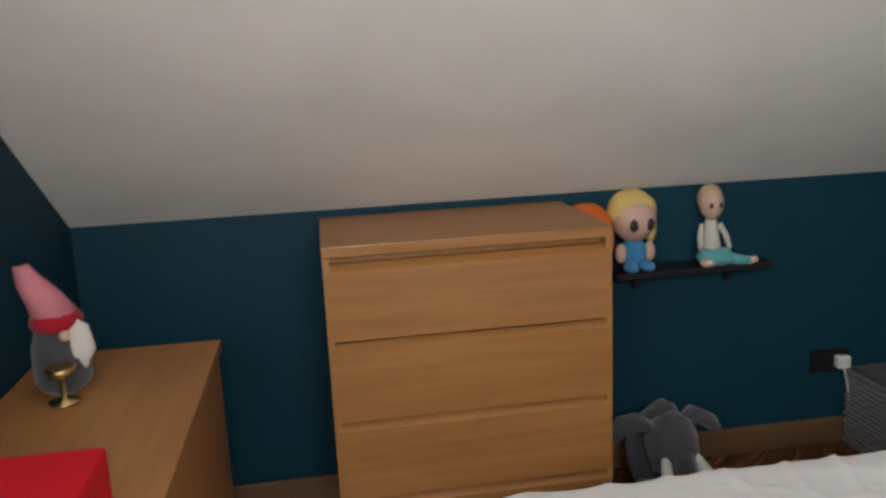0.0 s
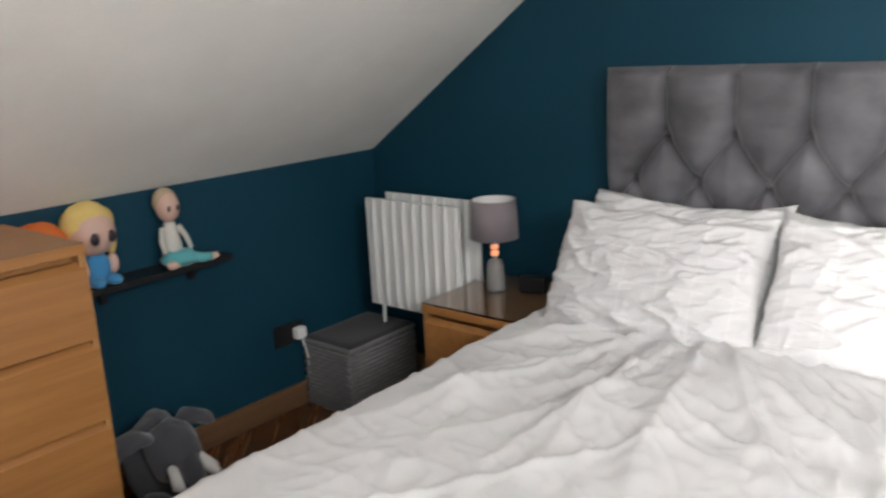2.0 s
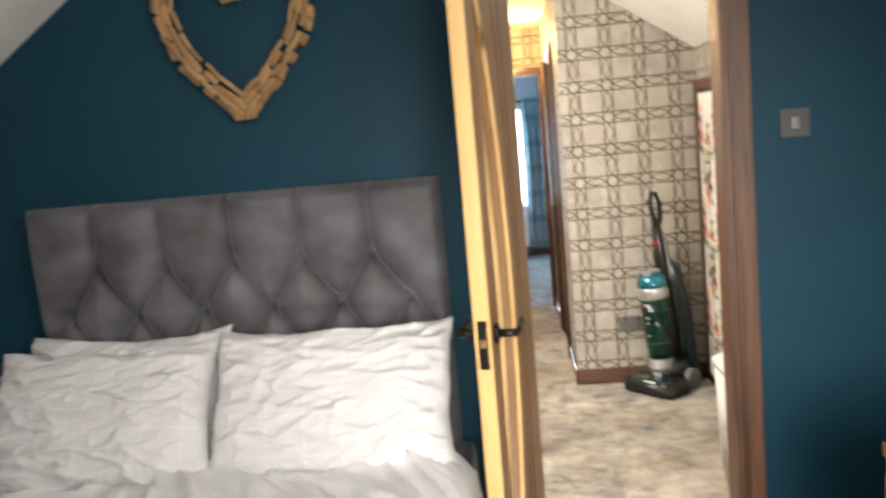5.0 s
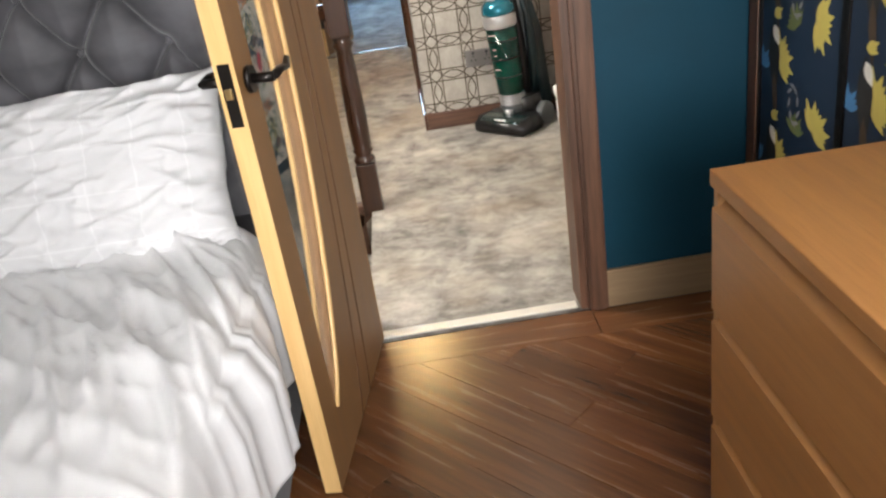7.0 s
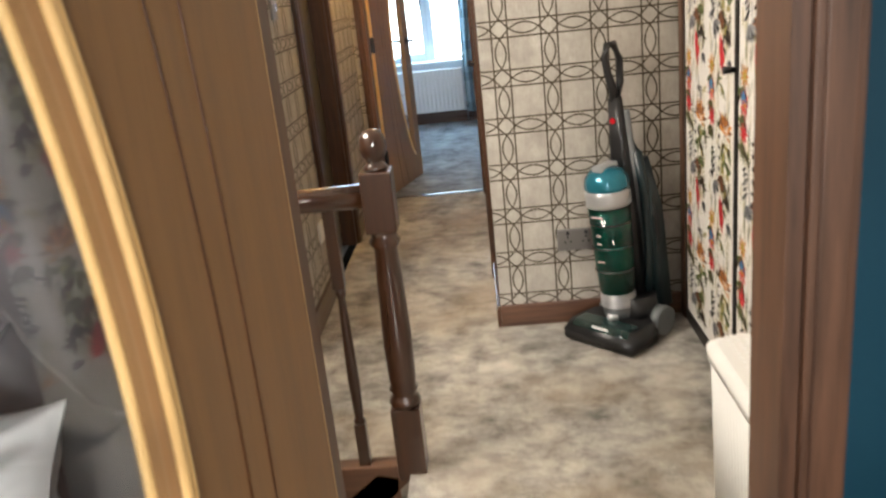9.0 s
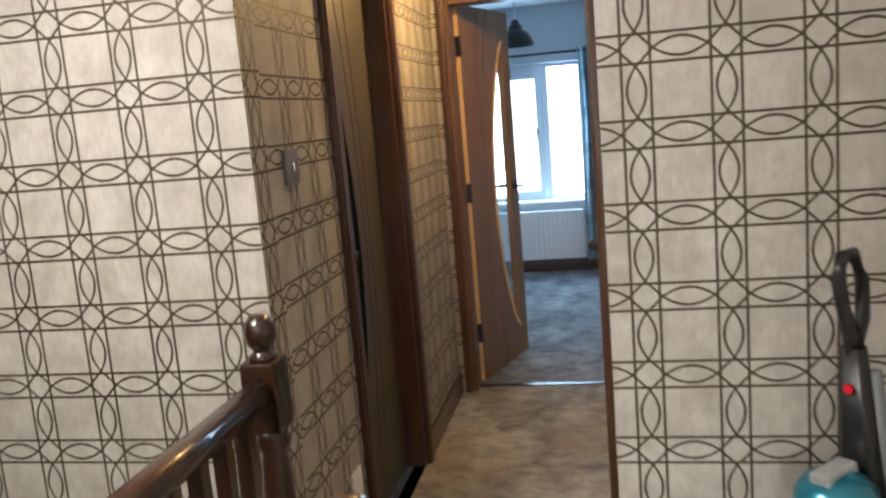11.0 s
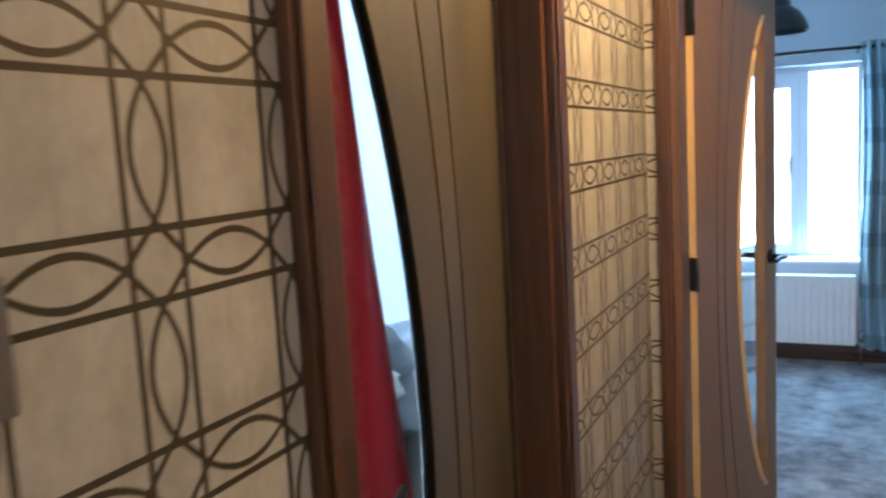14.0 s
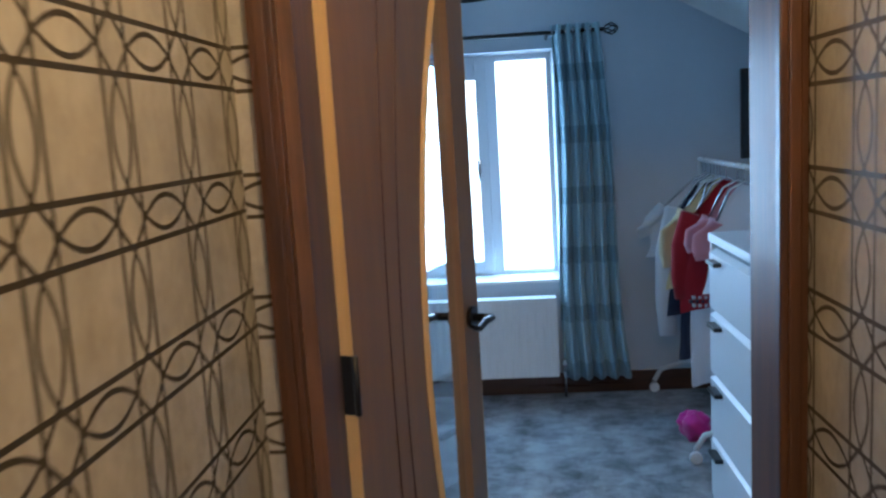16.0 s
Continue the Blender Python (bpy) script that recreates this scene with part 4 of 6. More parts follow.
clock = thing("alarm_clock", "small black alarm clock beside the lamp", "alarm clock", 3.02, 2.26, 0.5525, 15)
part("case", bx(bmesh.new(), -0.02, -0.05, 0, 0.03, 0.05, 0.06, 0.008), BLACK, clock)
part("cable", tube(bmesh.new(), [(0.03, 0.03, 0.02), (0.07, 0.06, 0.03), (0.10, 0.04, 0.005)], 0.003, 6), BLACK, clock)

WICKER = plain("grey woven paper rope", (0.20, 0.20, 0.205), 0.8, var=0.25, fine=120, bump=0.3, dist=0.003)
LINER = cloth("charcoal lid fabric", (0.030, 0.028, 0.030))
basket = thing("laundry_basket", "grey woven lidded storage basket under the radiator", "basket", 2.69, 2.915, 0.0)
for k in range(15):
    bm = bmesh.new()
    z, g = 0.009 + 0.0178 * k, 0.0
    n = 40
    pts = []
    for j in range(n + 1):
        s = 4 * j / n
        side, f = int(s) % 4, s - int(s)
        w, d = 0.38, 0.275
        p = [(w * f, 0), (w, d * f), (w * (1 - f), d), (0, d * (1 - f))][side]
        wob = 0.0035 * (1 if (j + k) % 2 else -1)
        pts.append((p[0] + (wob if side in (1, 3) else 0), p[1] + (wob if side in (0, 2) else 0), z))
    tube(bm, pts, 0.0098, 6)
    part("woven_row", bm, WICKER, basket)
part("lid", bx(bmesh.new(), -0.008, -0.008, 0.27, 0.388, 0.283, 0.295, 0.012), WICKER, basket)
pad_bm = sheet(bmesh.new(), lambda u, v: (-0.004 + 0.388 * u, -0.004 + 0.283 * v, 0.306 - 0.009 * math.sin(math.pi * u) * math.sin(math.pi * v) - 0.008 * max(abs(2 * u - 1), abs(2 * v - 1)) ** 14), 24, 18)
bx(pad_bm, 0.0, 0.0, 0.285, 0.380, 0.275, 0.2965)
part("lid_pad", pad_bm, LINER, basket, "sagging charcoal lid fabric")
part("inner", box(0.01, 0.01, 0.005, 0.37, 0.265, 0.27), LINER, basket)

# socket and plug on the knee wall
sk = thing("wall_socket", "black double wall socket with a white plug", "socket", 2.62, KNEE_Y - 0.012, 0.285)
part("plate", bx(bmesh.new(), -0.073, 0, 0, 0.073, 0.012, 0.086, 0.003), BLACK, sk)
part("plug", bx(bmesh.new(), 0.015, -0.035, 0.018, 0.065, 0.0, 0.066, 0.008), WHITE_PLASTIC, sk, "white plug")
part("cable", tube(bmesh.new(), [(0.04, -0.03, 0.02), (0.05, -0.034, -0.03), (0.066, -0.028, -0.09), (0.068, -0.025, -0.15)], 0.0035, 6), WHITE_PLASTIC, sk)

SHELF = plain("black painted shelf board", (0.012, 0.012, 0.014), 0.4)
shelf = thing("wall_shelf", "narrow black floating shelf holding two dolls", "shelf", 1.75, KNEE_Y - 0.13, 0.735)
part("board", bx(bmesh.new(), 0, 0, 0, 0.56, 0.13, 0.02, 0.002), SHELF, shelf)
part("bracket", bx(bmesh.new(), 0.1, 0.10, -0.06, 0.12, 0.13, 0.0), SHELF, shelf)
part("bracket", bx(bmesh.new(), 0.44, 0.10, -0.06, 0.46, 0.13, 0.0), SHELF, shelf)

SKIN = plain("doll skin vinyl", (0.66, 0.44, 0.36), 0.5, var=0.04, bump=0.02)
BLONDE = plain("pale yellow plush hair", (0.78, 0.58, 0.20), 0.9, var=0.15, fine=90, bump=0.3)
ORANGE = plain("orange plush hair", (0.72, 0.17, 0.03), 0.9, var=0.15, fine=90, bump=0.3)
AQUA = cloth("aqua doll dress", (0.12, 0.42, 0.45))
SKYBLUE = cloth("sky blue doll dress", (0.06, 0.28, 0.55))
INK = plain("dark printed eye", (0.03, 0.02, 0.03), 0.5)
TANHAIR = plain("ash blonde doll hair", (0.52, 0.40, 0.26), 0.7, var=0.2, fine=120, bump=0.3)
PALE_CLOTH = cloth("cream doll cloth", (0.62, 0.60, 0.55))

bm = bmesh.new()
blob(bm, 0, 0, 0.215, 0.048, 0.046, 0.055, 0)
blob(bm, 0, 0.014, 0.232, 0.051, 0.044, 0.050, 5)
for s in (-1, 1):
    blob(bm, s * 0.019, -0.042, 0.212, 0.008, 0.005, 0.011, 3, u=8, v=6)
    tube(bm, [(s * 0.035, 0, 0.14), (s * 0.055, -0.02, 0.10), (s * 0.06, -0.04, 0.06)], [0.013, 0.011, 0.009], 8, 2)
tube(bm, [(0, 0, 0.16), (0, 0, 0.10), (0, 0, 0.02)], [0.022, 0.034, 0.045], 14, 2)
blob(bm, 0.01, -0.03, 0.03, 0.075, 0.055, 0.032, 1, 0.3, 2)
tube(bm, [(0.03, -0.03, 0.03), (0.09, -0.07, 0.02), (0.135, -0.075, 0.016)], [0.024, 0.018, 0.014], 10, 1)
tube(bm, [(0.125, -0.075, 0.016), (0.155, -0.08, 0.022)], [0.014, 0.012], 8, 0)
blob(bm, -0.04, -0.06, 0.016, 0.03, 0.022, 0.016, 0)
doll = tagged(part("doll", bm, (SKIN, AQUA, PALE_CLOTH, INK, BLONDE, TANHAIR)), "seated doll in a long aqua dress on the shelf", "doll")
doll.matrix_basis = pose(2.105, KNEE_Y - 0.075, 0.755) @ Matrix.Diagonal((0.86, 0.86, 0.97, 1))


def plush_doll(label, hair, dress, x, y, z, s, rz):
    bm = bmesh.new()
    blob(bm, 0, 0, 0.165, 0.072, 0.062, 0.072, 0)
    blob(bm, 0, 0.018, 0.19, 0.082, 0.064, 0.070, 1, 0.1, 3)
    blob(bm, 0.07, 0.02, 0.14, 0.02, 0.02, 0.06, 1)
    blob(bm, 0, 0, 0.055, 0.042, 0.038, 0.055, 2)
    for k in (-1, 1):
        blob(bm, k * 0.028, -0.056, 0.155, 0.015, 0.008, 0.020, 3, u=10, v=8)
        blob(bm, k * 0.05, -0.01, 0.06, 0.018, 0.018, 0.032, 0)
        blob(bm, k * 0.028, -0.035, 0.018, 0.022, 0.034, 0.018, 2)
    ob = tagged(part("plush_doll", bm, (SKIN, hair, dress, INK)), label, "doll")
    ob.matrix_basis = pose(x, y, z, 0, 0, rz) @ Matrix.Diagonal((s, s, s, 1))
    return ob


plush_doll("plush doll with yellow hair and blue dress on the shelf", BLONDE, SKYBLUE, 1.83, KNEE_Y - 0.075, 0.755, 1.05, 6)
plush_doll("orange haired plush doll peeking over the chest of drawers", ORANGE, SKYBLUE, 1.66, KNEE_Y - 0.09, 0.72, 1.05, -10)
built("trim_shelf_bracket", box(1.61, KNEE_Y - 0.10, 0.70, 1.76, KNEE_Y, 0.72), SHELF, "black end of the floating shelf", "shelf")

GREYPLUSH = plain("dark grey plush fur", (0.060, 0.062, 0.074), 0.95, var=0.3, fine=150, bump=0.5, sheen=0.3, dist=0.004)
IVORY = cloth("white felt", (0.75, 0.74, 0.72))
bm = bmesh.new()
blob(bm, 0, 0.02, 0.13, 0.115, 0.13, 0.14, 0, 0.15, 1)
blob(bm, -0.03, -0.10, 0.20, 0.085, 0.085, 0.085, 0, 0.12, 4)
for s in (-1, 1):
    tube(bm, [(-0.03 + s * 0.05, -0.07, 0.245), (-0.03 + s * 0.10, -0.065, 0.262), (-0.03 + s * 0.155, -0.06, 0.245 - 0.01 * s), (-0.03 + s * 0.185, -0.055, 0.215)], [0.030, 0.048, 0.050, 0.022], 14, 0, 0.45)
    blob(bm, s * 0.10, -0.10, 0.05, 0.05, 0.09, 0.05, 0, 0.1, 8 + s)
    tube(bm, [(-0.03 + s * 0.045, -0.150, 0.185), (-0.03 + s * 0.068, -0.205, 0.150), (-0.03 + s * 0.066, -0.235, 0.145)], [0.016, 0.020, 0.008], 8, 1)
tube(bm, [(-0.03, -0.17, 0.19), (-0.03, -0.22, 0.13), (-0.035, -0.235, 0.07), (-0.05, -0.26, 0.03)], [0.036, 0.030, 0.024, 0.020], 12, 0)
blob(bm, 0.07, -0.19, 0.03, 0.045, 0.03, 0.028, 1, 0.2, 3)
ele = tagged(part("plush_elephant", bm, (GREYPLUSH, IVORY)), "dark grey plush elephant with white tusks on the floor", "soft toy")
ele.matrix_basis = pose(1.87, 2.96, 0.0, 0, 0, 4) @ Matrix.Diagonal((1.0, 1.0, 1.22, 1))

PINK = plain("pink knitted hat", (0.62, 0.22, 0.27), 0.95, var=0.2, fine=70, bump=0.5, dist=0.004)
BEARD = plain("white plush beard", (0.70, 0.68, 0.64), 0.95, var=0.1, fine=70, bump=0.5)
DARKRED = cloth("crimson cloth", (0.40, 0.01, 0.03))
bm = bmesh.new()
tube(bm, [(0, 0, 0.0), (0, 0, 0.03), (0, 0, 0.12), (0, 0, 0.17)], [0.050, 0.068, 0.066, 0.05], 18, 3)
blob(bm, 0.0, 0, 0.185, 0.062, 0.060, 0.040, 1, 0.1, 1)
tube(bm, [(0, 0, 0.19), (-0.02, 0.01, 0.245), (-0.045, 0.02, 0.295), (-0.055, 0.02, 0.335), (-0.04, 0.02, 0.345)], [0.055, 0.042, 0.03, 0.02, 0.010], 14, 0)
blob(bm, 0.035, -0.05, 0.125, 0.032, 0.022, 0.06, 2, 0.2, 2)
blob(bm, 0.0, -0.062, 0.158, 0.014, 0.014, 0.014, 4, u=10, v=8)
gnome = tagged(part("plush_gnome", bm, (PINK, DARKRED, BEARD, GREYPLUSH, SKIN)), "plush gnome with a pink pointed hat on the desk", "soft toy")
gnome.matrix_basis = pose(0.175, 2.52, 0.746, 0, 0, 30) @ Matrix.Diagonal((0.95, 0.95, 0.9, 1))
trinket = thing("trinket_stand", "small gold trinket stand on the desk", "ornament", 0.20, 2.42, 0.746)
part("base", lathe(bmesh.new(), [(0.035, 0), (0.035, 0.006), (0.006, 0.01), (0.005, 0.06)], seg=20), BRASS, trinket)
part("bowl", lathe(bmesh.new(), [(0.008, 0.06), (0.03, 0.07), (0.034, 0.085), (0.030, 0.085)], seg=20), BRASS, trinket)

# light switch by the bedroom door
sw = thing("light_switch", "satin light switch on the teal wall, greyed for shade", "switch", HEAD_X - 0.011, -0.439, 1.375)
part("plate", bx(bmesh.new(), 0, 0, 0, 0.010, 0.088, 0.088, 0.003), SWITCH_SHADED, sw)
part("rocker", bx(bmesh.new(), -0.006, 0.033, 0.026, 0.004, 0.055, 0.062, 0.002), GREY_PLATE, sw, "dark rocker")

# gable window, behind the walker, that lights the bedroom
wob = thing("window_bedroom", "white framed gable window", "window", 0.03, -0.45, 0.85, kind="structure")
for a, b, c, d in ((0, 0.05, 0, 1.2), (1.35, 1.40, 0, 1.2), (0.05, 1.35, 0, 0.05), (0.05, 1.35, 1.15, 1.2), (0.675, 0.725, 0.05, 1.15)):
    part("window_frame", box(-0.08, a, c, -0.02, b, d), WHITE, wob)

# papered cupboard doors in the bedroom
NAVY = plain("navy printed paper", (0.008, 0.022, 0.05), 0.5, var=0.2)
PRINT = [plain("print " + n, c, 0.6, var=0.2, bump=0.0) for n, c in (("yellow", (0.56, 0.47, 0.11)), ("leaf green", (0.12, 0.15, 0.05)), ("red", (0.62, 0.04, 0.05)),
         ("rust", (0.22, 0.075, 0.03)), ("black", (0.02, 0.02, 0.02)), ("blue", (0.06, 0.20, 0.42)), ("grey", (0.22, 0.22, 0.23)), ("pink", (0.60, 0.36, 0.34)), ("white", (0.72, 0.70, 0.66)), ("olive straw", (0.40, 0.34, 0.13)), ("orange", (0.68, 0.27, 0.05)), ("pale grass", (0.58, 0.52, 0.34)), ("umber", (0.07, 0.045, 0.025)))]


def leaf_print(bm, x, z, length, wide, turn, mat, y=0.0):
    n = 5
    c, s = math.cos(turn), math.sin(turn)
    left, right = [], []
    for k in range(n + 1):
        a = length * k / n
        w = wide * math.sin(math.pi * (k / n) ** 0.8) + 0.0002
        for lst, sg in ((left, -1), (right, 1)):
            lst.append(bm.verts.new((x + a * c - sg * w * s, y, z + a * s + sg * w * c)))
    for k in range(n):
        f = bm.faces.new((left[k], left[k + 1], right[k + 1], right[k]))
        f.material_index = mat


def fan(bm, x, z, r, spread, aim, blades, mat, y):
    for j in range(blades):
        leaf_print(bm, x, z, r * (0.85 + 0.15 * math.sin(3.7 * j)), r * 0.15, aim + spread * (j / (blades - 1) - 0.5), mat, y - 0.00001 * j)


def white_tile(bm, x0, z0, w, r, y, lo, hi):
    """One repeat of the light paper: grasses, a ring-tailed climber, birds and blooms."""
    def put(x, z, length, wide, turn, mat, up=0.0):
        if lo + 0.01 < z0 + z < hi - 0.02 and lo < z0 + z + length * math.sin(turn) < hi:
            leaf_print(bm, x0 + min(max(x, 0.012), w - 0.012), z0 + z, length, wide, turn, mat, y - up)

    def tuft(x, z, size, spread, aim, blades, mats, up, thin=0.105):
        for j in range(blades):
            put(x, z, size * r.uniform(0.75, 1.15), size * thin, aim + spread * (j / (blades - 1) - 0.5), mats[j % len(mats)], up + 0.00001 * j)
    for k in range(70):
        put(r.uniform(0.02, w - 0.03), r.uniform(0.0, 0.50), r.uniform(0.05, 0.12), r.uniform(0.0022, 0.0042), r.uniform(-2.0, -1.4), r.choice((9, 9, 11, 11, 6, 1)), 0.000002 * k)
    for k in range(8):
        tuft(r.uniform(0.02, w - 0.04), r.uniform(0.0, 0.50), r.uniform(0.025, 0.05), 2.4, r.uniform(-2.4, 0.4), 5, r.choice(((1, 9), (6, 12), (9, 11), (12, 1))), 0.0002)
    # climber: arched brown back, leafy branch, hanging banded tail
    tuft(0.66 * w, 0.41, 0.075, 2.8, 1.5, 11, (3, 10, 3), 0.0004)
    tuft(0.72 * w, 0.40, 0.045, 3.0, 1.2, 7, (10, 8), 0.0006)
    for k in range(20):
        put((0.62 + r.uniform(-0.08, 0.14)) * w, 0.39 - r.uniform(0, 0.16), r.uniform(0.035, 0.065), 0.0095, r.uniform(-2.7, 0.4), r.choice((1, 1, 12, 9, 12)), 0.0007 + 0.00001 * k)
    tuft(0.55 * w, 0.27, 0.065, 1.6, -1.7, 6, (3, 3, 12), 0.0010)
    tuft(0.74 * w, 0.22, 0.06, 1.2, -1.5, 5, (12, 4), 0.0010)
    n = 19
    for j in range(n):
        f = j / n
        px = 0.44 * w + (0.008 * math.sin(5 * f) if f < 0.74 else 0.060 * math.sin((f - 0.74) * 5.4))
        put(px - 0.010, 0.44 - 0.33 * (f if f < 0.84 else 0.84 - (f - 0.84) * 0.8), 0.021, 0.0075, 0.12, 4 if j % 2 or f > 0.76 else 8, 0.0012)
    # birds and blooms
    put(0.50 * w, 0.20, 0.125, 0.020, -1.35, 2, 0.0014)
    tuft(0.52 * w, 0.17, 0.075, 0.7, -1.25, 5, (2,), 0.0015)
    tuft(0.30 * w, 0.24, 0.060, 2.0, -1.2, 8, (6, 6, 4), 0.0013)
    for j in range(7):
        put((0.14 + 0.03 * (j % 3)) * w, 0.33 - 0.014 * j, 0.040, 0.0045, 0.45, 4, 0.0013)
    for z, inner, outer in ((0.10, 0, 10), (0.44, 2, 2), (0.02, 10, 2)):
        tuft(0.17 * w, z, 0.042, 5.6, 0.0, 9, (outer,), 0.0013)
        tuft(0.18 * w, z, 0.022, 5.6, 0.4, 7, (inner,), 0.0015)
        tuft(0.15 * w, z - 0.03, 0.065, 1.8, -1.8, 6, (1, 12), 0.0011)
    tuft(0.14 * w, 0.06, 0.055, 1.0, -1.4, 4, (5,), 0.0014)
    tuft(0.86 * w, 0.13, 0.045, 1.6, -2.0, 6, (6, 4), 0.0013)


def navy_tile(bm, x0, z0, w, r, y, lo, hi):
    """One repeat of the dark paper: black birds, lemon fans and pale curls."""
    for k in range(4):
        x, z = x0 + w * (0.25 + 0.5 * (k % 2)) + r.uniform(-0.03, 0.03), z0 + 0.06 + 0.13 * k
        if not lo + 0.08 < z < hi - 0.14:
            continue
        fan(bm, x, z, 0.085, 2.6, r.uniform(-0.4, 1.2), 11, 0, y - 0.0001)
        fan(bm, x - 0.09, z - 0.03, 0.06, 2.2, r.uniform(1.2, 2.4), 8, r.choice((6, 5, 1)), y - 0.0001)
        if k % 2 == 0:
            leaf_print(bm, x - 0.03, z + 0.10, 0.20, 0.030, -1.50, 4, y - 0.0003)
            leaf_print(bm, x - 0.022, z - 0.03, 0.14, 0.014, -1.45, 12, y - 0.0004)
            leaf_print(bm, x - 0.03, z + 0.085, 0.055, 0.016, -1.0, 8, y - 0.0005)
            fan(bm, x - 0.03, z + 0.11, 0.05, 0.7, 0.35, 4, 0, y - 0.0005)
        else:
            for j in range(9):
                a = 0.7 * j
                leaf_print(bm, x - 0.10 + 0.020 * math.cos(a), z + 0.04 + 0.045 * math.sin(a), 0.030, 0.005, a + 1.6, 6, y - 0.0002)


def tropical(bm, w, h, seed, y, white):
    """The printed motifs, repeated across and down the panel."""
    z = -0.12
    while z < h:
        if white:
            for k in range(2):
                white_tile(bm, k * w / 2, z, w / 2, random.Random(seed + k), y, 0.03, h - 0.05)
        else:
            navy_tile(bm, 0.0, z, w, random.Random(seed), y, 0.03, h - 0.05)
        z += 0.50
    return bm


def tagged_print(bm, parent):
    return tagged(part("print", bm, PRINT, parent), kind="stuff")


def papered_doors(name, label, x0, count, w, h, ypos, paper, white, seed, rz=180):
    """A row of flush cupboard doors in a stained frame with dark edging; faces -y of its own axes."""
    ob = thing(name, label, "cupboard", x0, ypos, 0.0, rz)
    total = count * w
    part("post", bx(bmesh.new(), -0.055, -0.022, 0, 0, 0.0, h + 0.10, 0.004), REDWOOD, ob)
    part("post", bx(bmesh.new(), total, -0.022, 0, total + 0.055, 0.0, h + 0.10, 0.004), REDWOOD, ob)
    part("head", bx(bmesh.new(), 0, -0.022, h + 0.045, total, 0.0, h + 0.10, 0.004), REDWOOD_Y, ob)
    for k in range(count):
        d = part("door", box(k * w + 0.016, -0.014, 0.05, (k + 1) * w - 0.016, -0.002, h + 0.03), paper, ob, "door covered in tropical printed paper")
        tagged_print(tropical(bmesh.new(), w - 0.04, h, seed, 0.0, white), d).location = (k * w + 0.02, -0.0146, 0.03)
        bm = bmesh.new()
        for a, b, c, e in ((k * w, k * w + 0.016, 0.0, h + 0.045), ((k + 1) * w - 0.016, (k + 1) * w, 0.0, h + 0.045), (k * w + 0.016, (k + 1) * w - 0.016, 0.0, 0.05), (k * w + 0.016, (k + 1) * w - 0.016, h + 0.03, h + 0.045)):
            bx(bm, a, -0.018, c, b, -0.001, e, 0.001)
        part("edging", bm, IRON, d, "dark metal edging")
        part("knob", tube(bmesh.new(), [((k + 1) * w - 0.012, -0.018, 1.02), ((k + 1) * w - 0.012, -0.05, 1.02)], [0.008, 0.012], 12), BLACK, d, "small dark knob")
    return ob


papered_doors("papered_cupboard", "low eaves cupboard with navy tropical paper and brown frame", 3.125, 4, 0.42, 1.40, CUP_Y, NAVY, False, 11)
FLORAL = plain("white printed paper", (0.80, 0.76, 0.71), 0.5, var=0.04)
papered_doors("papered_cupboard", "low eaves cupboard with white tropical paper and brown frame", 5.18, 3, 0.60, 1.56, -0.57, FLORAL, True, 4)

# ---- landing: stairs, balustrade ----
stairs = thing("stairs", "carpeted stairs going down beside the balustrade", "stairs", 3.31, 0.47, 0.0, kind="structure")
for k in range(11):
    part("step", bx(bmesh.new(), 0.012, 0.003 + 0.235 * k, -0.20 * (k + 1) - 0.19, 0.93, 0.235 * (k + 1), -0.20 * (k + 1), 0.008), CARPET, stairs)
part("string", slab([(0.0, -0.02), (0.10, 0.0), (2.6, -2.15), (2.6, -2.45)], "x", 0.935, 0.96), STAIN_Y, stairs, "dark stained side string")
built("trim_landing_edge", bx(bmesh.new(), 4.245, 0.505, -0.2, 4.30, 0.90, 0.028, 0.004), REDWOOD_Y, "stained timber base rail of the balustrade", "base rail")
built("trim_landing_edge_side", bx(bmesh.new(), 4.30, 0.925, -0.2, 5.13, 0.98, 0.028, 0.004), STAIN_X, "stained timber base rail of the balustrade", "base rail")

bal = thing("balustrade", "dark mahogany balustrade with turned newels round the stairwell", "balustrade", 0, 0, 0)


def newel(x, y, low, label):
    bm = bmesh.new()
    bx(bm, x - 0.042, y - 0.042, low, x + 0.042, y + 0.042, 0.21, 0.004)
    lathe(bm, [(0.040, 0.21), (0.046, 0.222), (0.040, 0.236), (0.030, 0.245), (0.042, 0.262), (0.036, 0.275), (0.039, 0.30), (0.041, 0.40), (0.036, 0.60), (0.031, 0.68), (0.044, 0.70), (0.034, 0.715), (0.040, 0.73)], x, y, 0, 20)
    bx(bm, x - 0.042, y - 0.042, 0.73, x + 0.042, y + 0.042, 0.895, 0.006)
    post = part("newel_post", bm, NEWEL, bal, label)
    bm = lathe(bmesh.new(), [(0.030, 0.895), (0.034, 0.903), (0.022, 0.912), (0.020, 0.920), (0.031, 0.930), (0.036, 0.948), (0.037, 0.962), (0.032, 0.982), (0.022, 0.997), (0.004, 1.002)], x, y, 0, 24)
    part("ball_cap", bm, NEWEL, post, "glossy turned ball cap")
    return post


newel(4.278, 0.462, -0.02, "dark turned newel post with ball cap")
newel(4.262, 0.945, -0.4, "dark turned newel post with ball cap")
newel(5.155, 0.945, -0.2, "dark turned newel post with ball cap")


